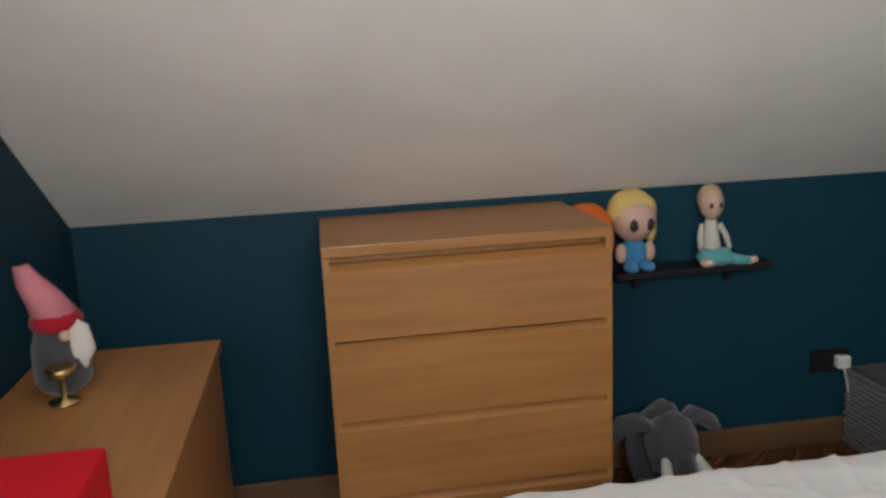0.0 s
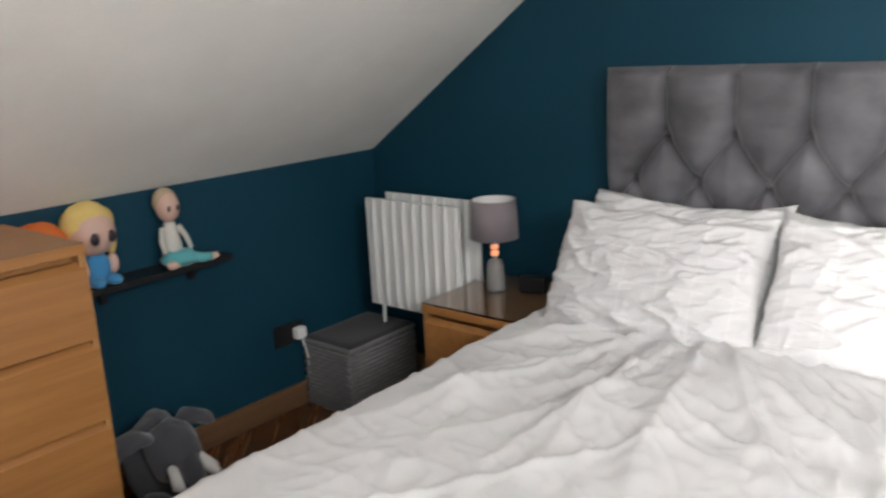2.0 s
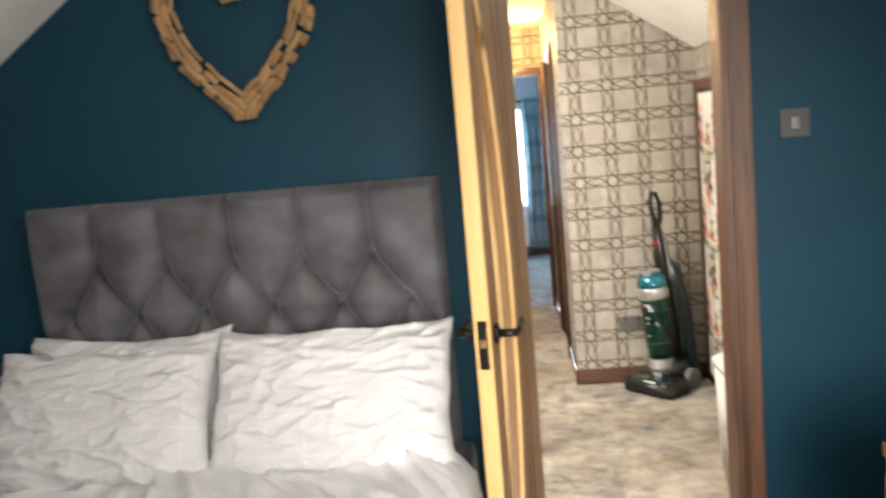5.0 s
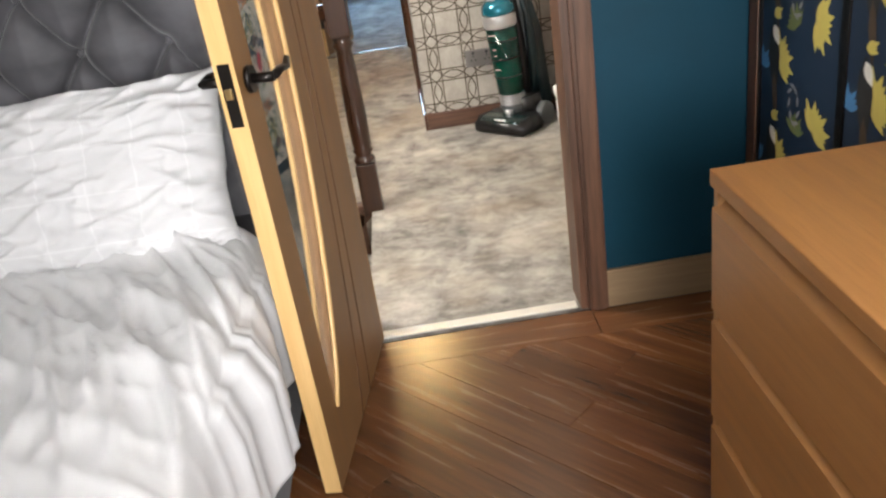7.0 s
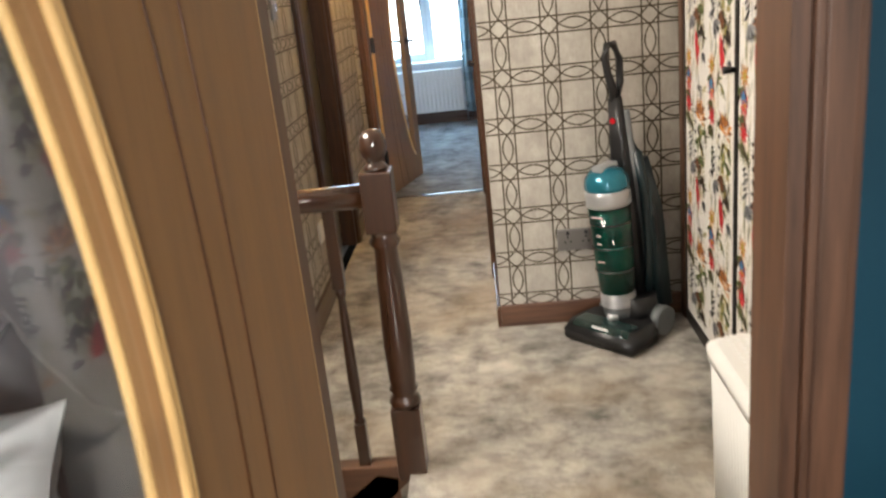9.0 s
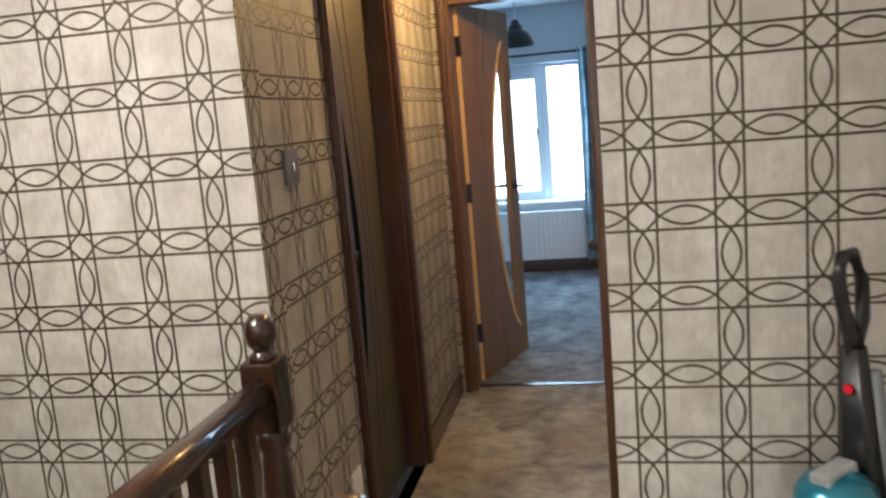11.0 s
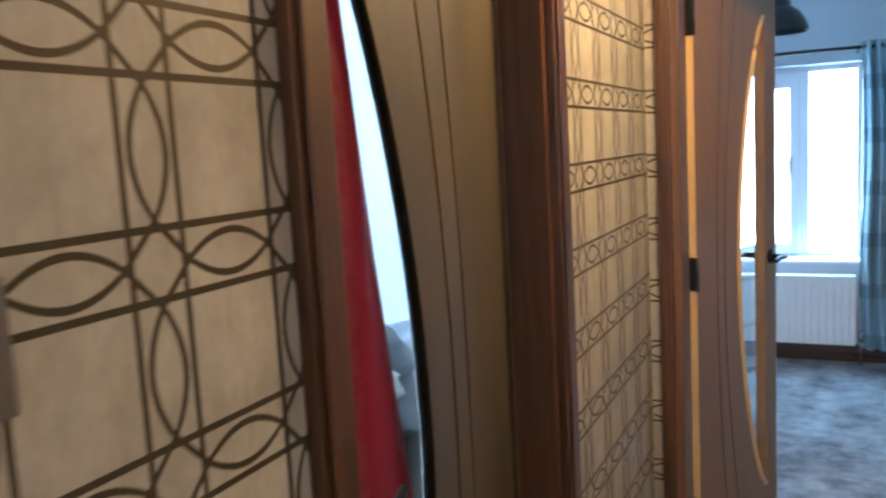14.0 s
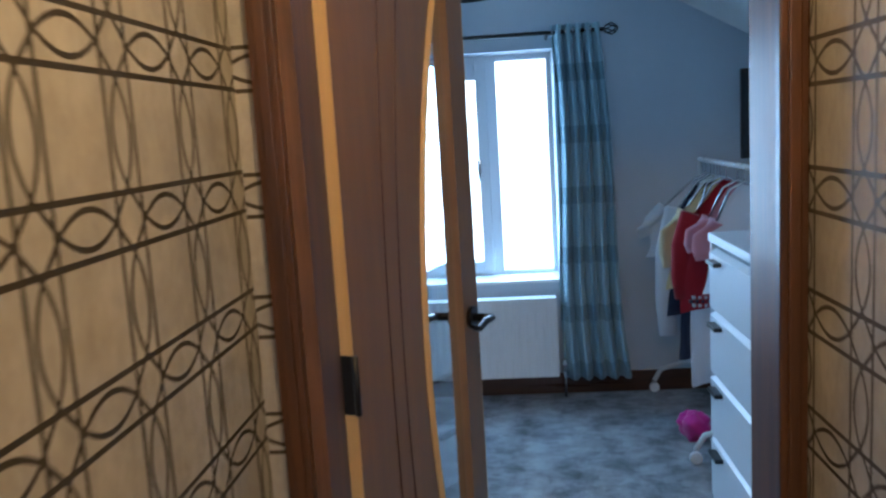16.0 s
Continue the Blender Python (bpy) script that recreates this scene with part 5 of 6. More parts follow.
def rail(a, b, mat):
    a, b = Vector(a), Vector(b)
    d = (b - a).normalized()
    s = d.cross(Vector((0, 0, 1)))
    prof = [(-0.030, -0.022), (-0.032, -0.004), (-0.026, 0.014), (-0.012, 0.024), (0.012, 0.024), (0.026, 0.014), (0.032, -0.004), (0.030, -0.022), (0.018, -0.036), (-0.018, -0.036)]
    bm = bmesh.new()
    rings = [[bm.verts.new(p + s * u + Vector((0, 0, v))) for u, v in prof] for p in (a, b)]
    n = len(prof)
    for k in range(n):
        f = bm.faces.new((rings[0][k], rings[0][(k + 1) % n], rings[1][(k + 1) % n], rings[1][k]))
        f.smooth = True
    bm.faces.new(rings[0]), bm.faces.new(rings[1][::-1])
    return part("handrail", bm, mat, bal)


rail((4.275, 0.502, 0.835), (4.265, 0.905, 0.835), NEWEL_Y)
rail((4.302, 0.945, 0.835), (5.115, 0.945, 0.835), NEWEL_X)


def baluster(x, y):
    bm = bmesh.new()
    bx(bm, x - 0.016, y - 0.016, 0.02, x + 0.016, y + 0.016, 0.16)
    lathe(bm, [(0.014, 0.16), (0.018, 0.17), (0.012, 0.18), (0.014, 0.20), (0.017, 0.30), (0.013, 0.48), (0.010, 0.55), (0.016, 0.565), (0.012, 0.58)], x, y, 0, 12)
    bx(bm, x - 0.016, y - 0.016, 0.58, x + 0.016, y + 0.016, 0.815)
    return part("baluster", bm, NEWEL, bal)


for k in range(3):
    baluster(4.272, 0.60 + 0.105 * k)
for k in range(7):
    baluster(4.39 + 0.105 * k, 0.945)

# switch, sockets
sw = thing("light_switch", "dark metal light switch on the wallpaper", "switch", 5.378, 0.935, 1.268)
part("plate", bx(bmesh.new(), 0, -0.010, 0, 0.088, 0, 0.088, 0.003), GREY_PLATE, sw)
part("rocker", bx(bmesh.new(), 0.035, -0.016, 0.030, 0.050, -0.008, 0.060, 0.002), CHROME, sw, "bright metal toggle")
so = thing("wall_socket", "dark metal double wall socket above the skirting", "socket", 5.238, -0.222, 0.300)
part("plate", bx(bmesh.new(), 0, 0, 0, 0.012, 0.146, 0.086, 0.003), GREY_PLATE, so)
for y in (0.035, 0.105):
    bm = bmesh.new()
    for dy, z in ((0, 0.055), (-0.011, 0.035), (0.011, 0.035)):
        bx(bm, -0.0008, y + dy - 0.003, z - 0.004, 0.0, y + dy + 0.003, z + 0.004)
    part("pin_holes", bm, BLACK, so)
    part("rocker", bx(bmesh.new(), -0.003, y - 0.006, 0.064, 0.002, y + 0.006, 0.078, 0.001), BLACK, so)
so = thing("wall_socket", "white wall socket low on the corridor wall", "socket", 5.62, 0.935, 0.30)
part("plate", bx(bmesh.new(), 0, -0.010, 0, 0.088, 0, 0.088, 0.003), WHITE_PLASTIC, so)

# ceiling lamp of the corridor
lampc = thing("ceiling_light", "small corridor ceiling light with a warm bulb", "ceiling light", 6.72, 0.46, FLAT)
part("rose", lathe(bmesh.new(), [(0.05, 0.0), (0.05, -0.012), (0.02, -0.03), (0.012, -0.175)][::-1], seg=20), WHITE_PLASTIC, lampc)
part("bulb", blob(bmesh.new(), 0, 0, -0.21, 0.028, 0.028, 0.036), glow("warm bulb glass", (1.0, 0.62, 0.24), 4.0), lampc).visible_shadow = False

# laundry hamper
HAMPER = plain("white ribbed plastic", (0.74, 0.73, 0.70), 0.45, var=0.04, fine=140, bump=0.2)
ham = thing("laundry_hamper", "white perforated plastic laundry hamper by the cupboards", "hamper", 3.70, -0.42, 0.0)


def rounded(w, d, r, n=6):
    pts = []
    for cx, cy, a0 in ((w - r, d - r, 0), (r - w, d - r, 90), (r - w, r - d, 180), (w - r, r - d, 270)):
        for k in range(n + 1):
            a = radians(a0 + 90 * k / n)
            pts.append((cx + r * math.cos(a), cy + r * math.sin(a)))
    return pts


def loft(bm, levels, mat=0):
    rings = [[bm.verts.new((x, y, z)) for x, y in pts] for pts, z in levels]
    n = len(rings[0])
    for a, b in zip(rings, rings[1:]):
        for k in range(n):
            f = bm.faces.new((a[k], a[(k + 1) % n], b[(k + 1) % n], b[k]))
            f.smooth, f.material_index = True, mat
    bm.faces.new(rings[0][::-1]), bm.faces.new(rings[-1])
    return bm


part("body", loft(bmesh.new(), [(rounded(0.19, 0.115, 0.04), 0.0), (rounded(0.20, 0.125, 0.045), 0.25), (rounded(0.212, 0.136, 0.05), 0.485)]), HAMPER, ham)
part("lid", loft(bmesh.new(), [(rounded(0.218, 0.142, 0.05), 0.485), (rounded(0.220, 0.144, 0.05), 0.510), (rounded(0.200, 0.124, 0.05), 0.524)]), HAMPER, ham)
bm = bmesh.new()
for i in range(17):
    for j in range(11):
        x, y = -0.17 + 0.0212 * i, -0.095 + 0.019 * j
        lathe(bm, [(0.0055, 0.524), (0.0055, 0.5256)], x, y, 0, 6)
part("lid_dimples", bm, WHITE_PLASTIC, ham)
for i in range(16):
    part("rib", tube(bmesh.new(), [(-0.165 + 0.022 * i, 0.120, 0.06), (-0.165 + 0.022 * i, 0.132, 0.46)], 0.004, 6), HAMPER, ham)

# upright vacuum cleaner
GREEN = glass("green tinted dust canister", (0.02, 0.30, 0.24), 0.05)
GREEN_IN = plain("dark green cyclone", (0.010, 0.15, 0.115), 0.3)
VISOR = plain("smoked green visor", (0.004, 0.022, 0.020), 0.12, coat=0.5)
SLATE_TEAL = plain("dark teal grey plastic", (0.008, 0.022, 0.027), 0.35)
TEALMET = plain("metallic teal plastic", (0.02, 0.20, 0.28), 0.22, 0.5, coat=0.5)
SILVER = plain("silver plastic", (0.55, 0.56, 0.57), 0.3, 0.6)
GREYP = plain("grey plastic", (0.13, 0.14, 0.145), 0.4)
vac = thing("vacuum_cleaner", "green and black upright vacuum cleaner against the wallpaper", "vacuum cleaner", 4.966, -0.176, 0.0, 44)
# own axes: +y points forward from the body to the head's front edge, x along that edge
hd = part("floor_head", loft(bmesh.new(), [([(-0.15, 0.0), (0.15, 0.0), (0.15, -0.17), (0.09, -0.22), (-0.09, -0.22), (-0.15, -0.17)], 0.012), ([(-0.152, 0.004), (0.152, 0.004), (0.15, -0.17), (0.09, -0.22), (-0.09, -0.22), (-0.15, -0.17)], 0.05), ([(-0.14, -0.03), (0.14, -0.03), (0.13, -0.16), (0.08, -0.21), (-0.08, -0.21), (-0.13, -0.16)], 0.085)]), BLACK, vac, "glossy black floor head")
part("visor", loft(bmesh.new(), [([(-0.13, 0.0045), (0.13, 0.0045), (0.13, -0.06), (-0.13, -0.06)], 0.047), ([(-0.12, -0.03), (0.12, -0.03), (0.12, -0.09), (-0.12, -0.09)], 0.088)]), VISOR, hd)
part("maker_mark", bx(bmesh.new(), -0.035, -0.020, 0.072, 0.035, -0.016, 0.080), WHITE_PLASTIC, hd)
for s in (-1, 1):
    bm = tube(bmesh.new(), [(s * 0.085, -0.245, 0.058), (s * 0.135, -0.245, 0.058)], 0.056, 24)
    part("wheel", bm, GREYP, vac, "grey plastic wheel")
part("height_knob", tube(bmesh.new(), [(0.0, -0.10, 0.085), (0.0, -0.10, 0.105)], 0.022, 16), SILVER, vac)
part("motor_housing", loft(bmesh.new(), [(rounded(0.10, 0.075, 0.05), 0.07), (rounded(0.085, 0.075, 0.05), 0.16)]), BLACK, vac).location = (0, -0.215, 0)
UP = pose(0.01, -0.205, 0.12, -2.5, 2.5, 0)


def upright(name, bm, mat, label="", parent=None):
    ob = part(name, bm, mat, parent or vac, label)
    if parent is None:
        ob.matrix_basis = UP
    return ob


can = upright("canister", lathe(bmesh.new(), [(0.060, 0.06), (0.066, 0.07), (0.072, 0.20), (0.076, 0.40)], 0.0, 0.05, 0, 28), GREEN, "clear green dust canister")
upright("cyclone", lathe(bmesh.new(), [(0.045, 0.065), (0.055, 0.12), (0.056, 0.24), (0.050, 0.25), (0.060, 0.27), (0.062, 0.395)], 0.0, 0.05, 0, 24), GREEN_IN, "", can)
bm = bmesh.new()
for k in range(9):
    lathe(bm, [(0.062, 0.012 + 0.006 * k), (0.066, 0.014 + 0.006 * k), (0.062, 0.0165 + 0.006 * k)], 0.0, 0.05, 0, 24, 0, False)
for z in (0.155, 0.245, 0.335):
    upright("canister_ring", lathe(bmesh.new(), [(0.0705 + 0.012 * z, z), (0.0735 + 0.012 * z, z + 0.003), (0.0705 + 0.012 * z, z + 0.006)], 0.0, 0.05, 0, 24, 0, False), VISOR, "dark ring", can)
upright("filter_grille", bm, SILVER, "silver ribbed filter grille")
upright("lower_ring", lathe(bmesh.new(), [(0.058, -0.03), (0.062, 0.0), (0.062, 0.066)], 0.0, 0.05, 0, 24), GREYP)
upright("silver_band", lathe(bmesh.new(), [(0.077, 0.40), (0.081, 0.405), (0.082, 0.455), (0.078, 0.462)], 0.0, 0.05, 0, 28), SILVER, "silver band")
upright("dome", lathe(bmesh.new(), [(0.080, 0.462), (0.082, 0.475), (0.077, 0.505), (0.060, 0.528), (0.035, 0.540), (0.006, 0.543)], 0.0, 0.05, 0, 28), TEALMET, "metallic teal dome lid")
bm = bmesh.new()
bx(bm, -0.022, 0.0, 0.52, 0.022, 0.10, 0.553, 0.008)
upright("carry_handle", bm, SILVER)
bm = bmesh.new()
for z, w in ((0.37, 0.05), (0.30, 0.02), (0.27, 0.02), (0.20, 0.03)):
    bx(bm, -w / 2, 0.1262, z, w / 2, 0.1268, z + 0.0035)
upright("lettering_bars", bm, WHITE_PLASTIC, "pale unreadable lettering")
upright("spine", loft(bmesh.new(), [(rounded(0.055, 0.03, 0.02), -0.03), (rounded(0.05, 0.028, 0.02), 0.30), (rounded(0.034, 0.022, 0.015), 0.58), (rounded(0.024, 0.018, 0.012), 0.77)]), BLACK, "black upright spine").data.transform(Matrix.Translation((0, -0.045, 0)))
pts = [(0, -0.045, 0.75), (0, -0.036, 0.81), (0, -0.020, 0.86), (0, -0.012, 0.92), (0, -0.030, 0.955), (0, -0.065, 0.955), (0, -0.092, 0.90), (0, -0.085, 0.82), (0, -0.050, 0.765)]
upright("loop_handle", tube(bmesh.new(), pts, [0.018, 0.016, 0.014, 0.014, 0.014, 0.014, 0.014, 0.015, 0.018], 10), BLACK, "black looped handle")
upright("power_button", tube(bmesh.new(), [(0, -0.024, 0.69), (0, -0.016, 0.69)], 0.010, 12), RED, "red power button")
hose = [(-0.06, -0.05, 0.02), (-0.075, -0.06, 0.20), (-0.07, -0.07, 0.42), (-0.05, -0.08, 0.56), (-0.02, -0.09, 0.60), (0.03, -0.09, 0.52), (0.06, -0.085, 0.34), (0.07, -0.08, 0.12), (0.06, -0.07, 0.0)]
upright("hose", tube(bmesh.new(), hose, [0.017 + 0.001 * (k % 2) for k in range(9)], 10), SLATE_TEAL, "dark suction hose")
upright("wand", tube(bmesh.new(), [(-0.052, -0.075, 0.02), (-0.030, -0.065, 0.72)], 0.013, 10), GREYP)
upright("back_housing", loft(bmesh.new(), [(rounded(0.060, 0.045, 0.02), -0.04), (rounded(0.056, 0.042, 0.02), 0.34), (rounded(0.024, 0.018, 0.01), 0.54)]), SLATE_TEAL, "dark teal rear housing").data.transform(Matrix.Translation((-0.045, -0.105, 0)))
upright("power_cable", tube(bmesh.new(), [(-0.05, -0.09, 0.45), (-0.10, -0.08, 0.36), (-0.11, -0.07, 0.22), (-0.08, -0.09, 0.12), (-0.06, -0.10, 0.30), (-0.05, -0.10, 0.44)], 0.004, 6), BLACK)

# ---- far bedroom ----
UPVC = plain("white window plastic", (0.72, 0.76, 0.80), 0.35, var=0.02, bump=0.0)
win = thing("window_1", "white plastic casement window with a side light", "window", 10.71, 0.30, 0.60, kind="structure")
for a, b, c, d in ((0, 0.025, 0, 1.18), (1.20, 1.25, 0, 1.18), (0.025, 1.20, 0, 0.03), (0.025, 1.20, 1.15, 1.18), (0.29, 0.345, 0.03, 1.15), (0.84, 0.91, 0.03, 1.15)):
    part("window_frame", bx(bmesh.new(), 0, a, c, 0.07, b, d, 0.004), UPVC, win)
bm = bmesh.new()
for a, b, c, d in ((0.345, 0.40, 0.03, 1.15), (0.78, 0.84, 0.03, 1.15), (0.40, 0.78, 0.03, 0.09), (0.40, 0.78, 1.06, 1.15)):
    bx(bm, -0.022, a, c, 0.05, b, d, 0.004)
part("casement", bm, UPVC, win, "opening casement frame")
for a, b, c, d in ((0.025, 0.29, 0.03, 1.15), (0.40, 0.78, 0.09, 1.06), (0.91, 1.20, 0.03, 1.15)):
    part("pane", box(0.03, a, c, 0.036, b, d), GLASS, win).visible_shadow = False
bm = bmesh.new()
bx(bm, -0.034, 0.388, 0.57, -0.022, 0.410, 0.64, 0.003)
tube(bm, [(-0.034, 0.399, 0.615), (-0.048, 0.399, 0.615), (-0.052, 0.399, 0.53)], 0.007, 8)
part("window_handle", bm, CHROME, win, "bright metal window handle")
part("window_sill", bx(bmesh.new(), -0.218, 0.0, -0.004, 0.0, 1.25, 0.012, 0.003), WHITE, win, "white window sill")

rad = thing("radiator", "white panel radiator under the window", "radiator", 10.36, 0.335, 0.13)


def flutes(u, v):
    e = min(u, 1 - u) * 1.15 / 0.03
    w = (0.5 + 0.5 * math.cos(u * 28 * 2 * math.pi)) * 0.007 * min(1, e) * min(1, min(v, 1 - v) * 12)
    return (-w, 1.15 * u, 0.40 * v)


bm = sheet(bmesh.new(), flutes, 224, 10)
bx(bm, 0.001, 0, 0, 0.014, 1.15, 0.40)
part("panel", bm, WHITE, rad)
part("top_grille", bx(bmesh.new(), 0.0, 0.0, 0.40, 0.075, 1.15, 0.412, 0.003), WHITE, rad)
part("back_panel", box(0.06, 0, 0, 0.074, 1.15, 0.40), WHITE, rad)
part("bracket", box(0.074, 0.2, 0.05, 0.14, 0.25, 0.35), WHITE, rad)
part("bracket", box(0.074, 0.9, 0.05, 0.14, 0.95, 0.35), WHITE, rad)
bm = tube(bmesh.new(), [(0.04, -0.03, -0.12), (0.04, -0.03, 0.06)], 0.008)
lathe(bm, [(0.016, 0.02), (0.018, 0.03), (0.018, 0.07), (0.012, 0.08)], 0.04, -0.03, 0, 14)
part("valve", bm, CHROME, rad, "chrome radiator valve and pipe")

rod = thing("curtain_rod", "dark metal curtain rod with cage finial above the window", "curtain rod", 10.40, 0.0, 1.845)
part("pole", tube(bmesh.new(), [(0, 0.06, 0), (0, 1.95, 0)], 0.0105, 12), IRON, rod)
bm = bmesh.new()
for k in range(6):
    a = math.pi * k / 3
    tube(bm, [(0, 0.06, 0), (0.020 * math.cos(a), 0.045, 0.020 * math.sin(a)), (0.028 * math.cos(a + 0.5), 0.022, 0.028 * math.sin(a + 0.5)), (0.018 * math.cos(a + 1), 0.0, 0.018 * math.sin(a + 1)), (0, -0.012, 0)], 0.0035, 6)
part("finial", bm, IRON, rod, "twisted cage finial")
for y in (0.33, 1.80):
    part("bracket", tube(bmesh.new(), [(0, y, 0), (0.04, y, -0.01), (0.10, y, -0.02)], 0.006, 8), IRON, rod)
for k in range(8):
    y = 0.085 + 0.031 * k
    ring = [(0.020 * math.cos(2 * math.pi * j / 14), y + (0.004 if k % 2 else -0.004), 0.020 * math.sin(2 * math.pi * j / 14)) for j in range(15)]
    part("eyelet", tube(bmesh.new(), ring, 0.0035, 5), CHROME, rod)
TARTAN = tartan("blue grey tartan curtain cloth")


def hang(u, v):
    wide = 0.235 + 0.10 * (1 - v) ** 1.3
    y = 0.305 - wide * u + 0.012 * math.sin(7 * v)
    x = 0.030 * math.sin(2 * math.pi * 5.0 * u + 0.6 * math.sin(3 * v)) * (0.85 + 0.3 * (1 - v)) + 0.006 * noise.noise(Vector((u * 6, v * 4, 1)))
    return (x, y, 0.105 + 1.775 * v)


cur = tagged(part("curtain", sheet(bmesh.new(), hang, 110, 40), TARTAN), "blue grey tartan eyelet curtain hanging beside the window", "curtain")
cur.matrix_basis = pose(10.40, 0, 0)
sol = cur.modifiers.new("thickness", "SOLIDIFY")
sol.thickness = 0.003

SLATE = plain("dark slate metal", (0.022, 0.025, 0.028), 0.4, 0.4)
pend = thing("pendant_lamp", "dark domed metal pendant lamp on a cord", "pendant lamp", 8.95, 0.67, 1.815)
part("shade", lathe(bmesh.new(), [(0.008, 0.165), (0.044, 0.104), (0.076, 0.081), (0.100, 0.047), (0.111, 0.018), (0.112, 0.0), (0.116, 0.004), (0.115, 0.020), (0.104, 0.050), (0.080, 0.085), (0.052, 0.105), (0.048, 0.108), (0.046, 0.128), (0.030, 0.140), (0.026, 0.162), (0.010, 0.172)], seg=36), SLATE, pend)
part("cord", tube(bmesh.new(), [(0, 0, 0.17), (0, 0, 0.43)], 0.004, 8), WHITE_PLASTIC, pend)
part("ceiling_rose", lathe(bmesh.new(), [(0.04, 0.405), (0.045, 0.435)], seg=20), WHITE_PLASTIC, pend)

WHITE_BOARD = plain("white melamine", (0.70, 0.73, 0.76), 0.35, var=0.02, bump=0.0)
drawer_chest("chest_of_drawers", "white chest of drawers with dark handles beside the clothes rack", 9.20, -0.135, 180, 0.80, 0.42, 1.0, 4, WHITE_BOARD, WHITE_BOARD, knob=True)

rack = thing("clothes_rack", "white metal clothes rack on castors", "clothes rack", 10.0, -0.40, 0.0)
FR = plain("white painted tube", (0.66, 0.66, 0.64), 0.4, var=0.05)
for x in (-0.46, 0.46):
    arc = [(x, -0.24, 0.06), (x, -0.21, 0.12), (x, -0.10, 0.15), (x, 0.10, 0.15), (x, 0.21, 0.12), (x, 0.245, 0.06)]
    part("foot", tube(bmesh.new(), arc, 0.012, 10), FR, rack)
    part("upright", tube(bmesh.new(), [(x, 0, 0.15), (x, 0, 1.19)], 0.011, 10), FR, rack)
    for y in (-0.24, 0.245):
        part("castor", tube(bmesh.new(), [(x - 0.010, y, 0.025), (x + 0.010, y, 0.025)], 0.025, 14), WHITE_PLASTIC, rack)
part("rail", tube(bmesh.new(), [(-0.46, 0, 1.19), (0.46, 0, 1.19)], 0.011, 10), FR, rack)
part("lower_bar", tube(bmesh.new(), [(-0.46, 0, 0.16), (0.46, 0, 0.16)], 0.010, 10), FR, rack)


def garment(name, label, x, mat, length, wide, seed, sleeve=0.0, sleeve_mat=1, tilt=0.0):
    """A top hung from a hanger; the shoulders lie along y."""
    ob = thing(name, label, "clothes", x, -0.40, 1.175, tilt, "clothes on the rack")
    bm = bmesh.new()

    def side(sg):
        def fn(u, v):
            a = 2 * u - 1
            w = wide * (0.5 + 0.10 * v + 0.03 * math.sin(5 * v + seed))
            drop = 0.21 * abs(a) ** 1.3 * (1 - 0.75 * v)
            bulge = 0.035 * math.sqrt(max(0, 1 - a * a)) * (1 + 0.3 * v) + 0.010 * math.sin(9 * a + 6 * v + seed) * v
            return (sg * bulge, a * w, -0.055 - drop - length * v)
        return fn
    sheet(bm, side(1), 22, 16)
    sheet(bm, side(-1), 22, 16)
    bmesh.ops.remove_doubles(bm, verts=bm.verts, dist=0.001)
    part("body", bm, mat, ob)
    if sleeve:
        for s in (-1, 1):
            pts = [(0, s * wide * 0.40, -0.20), (0.01, s * (wide * 0.54), -0.24 - sleeve * 0.3), (0.015, s * (wide * 0.57), -0.24 - sleeve * 0.7), (0.01, s * wide * 0.55, -0.24 - sleeve)]
            part("sleeve", tube(bmesh.new(), pts, [0.065, 0.058, 0.05, 0.042], 12, 0, 0.5), sleeve_mat, ob)
    bm = tube(bmesh.new(), [(0, -wide * 0.40, -0.20), (0, -0.06, -0.075), (0, 0, -0.045), (0, 0.06, -0.075), (0, wide * 0.40, -0.20)], 0.006, 6)
    tube(bm, [(0, 0, -0.045), (0, 0.0, 0.0), (0, 0.012, 0.022), (0, 0.0, 0.030), (0, -0.012, 0.02)], 0.0025, 6)
    part("hanger", bm, CHROME, ob)
    return ob


PINKC, CREAM, NAVYC, WHITEC, REDC, YELLOWC = (cloth(n, c) for n, c in (("pink cloth", (0.55, 0.25, 0.30)), ("cream cloth", (0.70, 0.60, 0.36)), ("navy cloth", (0.02, 0.025, 0.05)),
                                              ("white jersey", (0.66, 0.68, 0.72)), ("deep red knit", (0.30, 0.012, 0.02)), ("pale yellow cloth", (0.72, 0.66, 0.38))))
garment("white_dress", "white frilled top on a hanger", 10.34, WHITEC, 0.34, 0.50, 1, 0.10, WHITEC)
garment("tracksuit_top", "navy and white striped top on a hanger", 10.24, NAVYC, 0.62, 0.38, 2, 0.58, WHITEC)
garment("navy_leggings", "long navy leggings on a hanger", 10.18, NAVYC, 0.82, 0.30, 7)
garment("cream_jumper", "cream jumper on a hanger", 10.12, YELLOWC, 0.46, 0.38, 3, 0.22, CREAM)
garment("white_leggings", "white patterned leggings on a hanger", 10.07, WHITEC, 0.92, 0.24, 5)
red = garment("red_jumper", "deep red patterned jumper on a hanger", 9.97, REDC, 0.54, 0.34, 4, 0.34, REDC)
for k, (z, m2) in enumerate(((-0.575, WHITEC), (-0.592, NAVYC), (-0.610, WHITEC))):
    bm = bmesh.new()
    for j in range(14):
        yy = -0.175 + 0.025 * j + 0.012 * (k % 2)
        bx(bm, -0.047 - 0.002 * k, yy, z, 0.047, yy + 0.012, z + 0.012)
    tagged(part("knit_band", bm, m2, red, "knitted checked band"), kind="stuff")
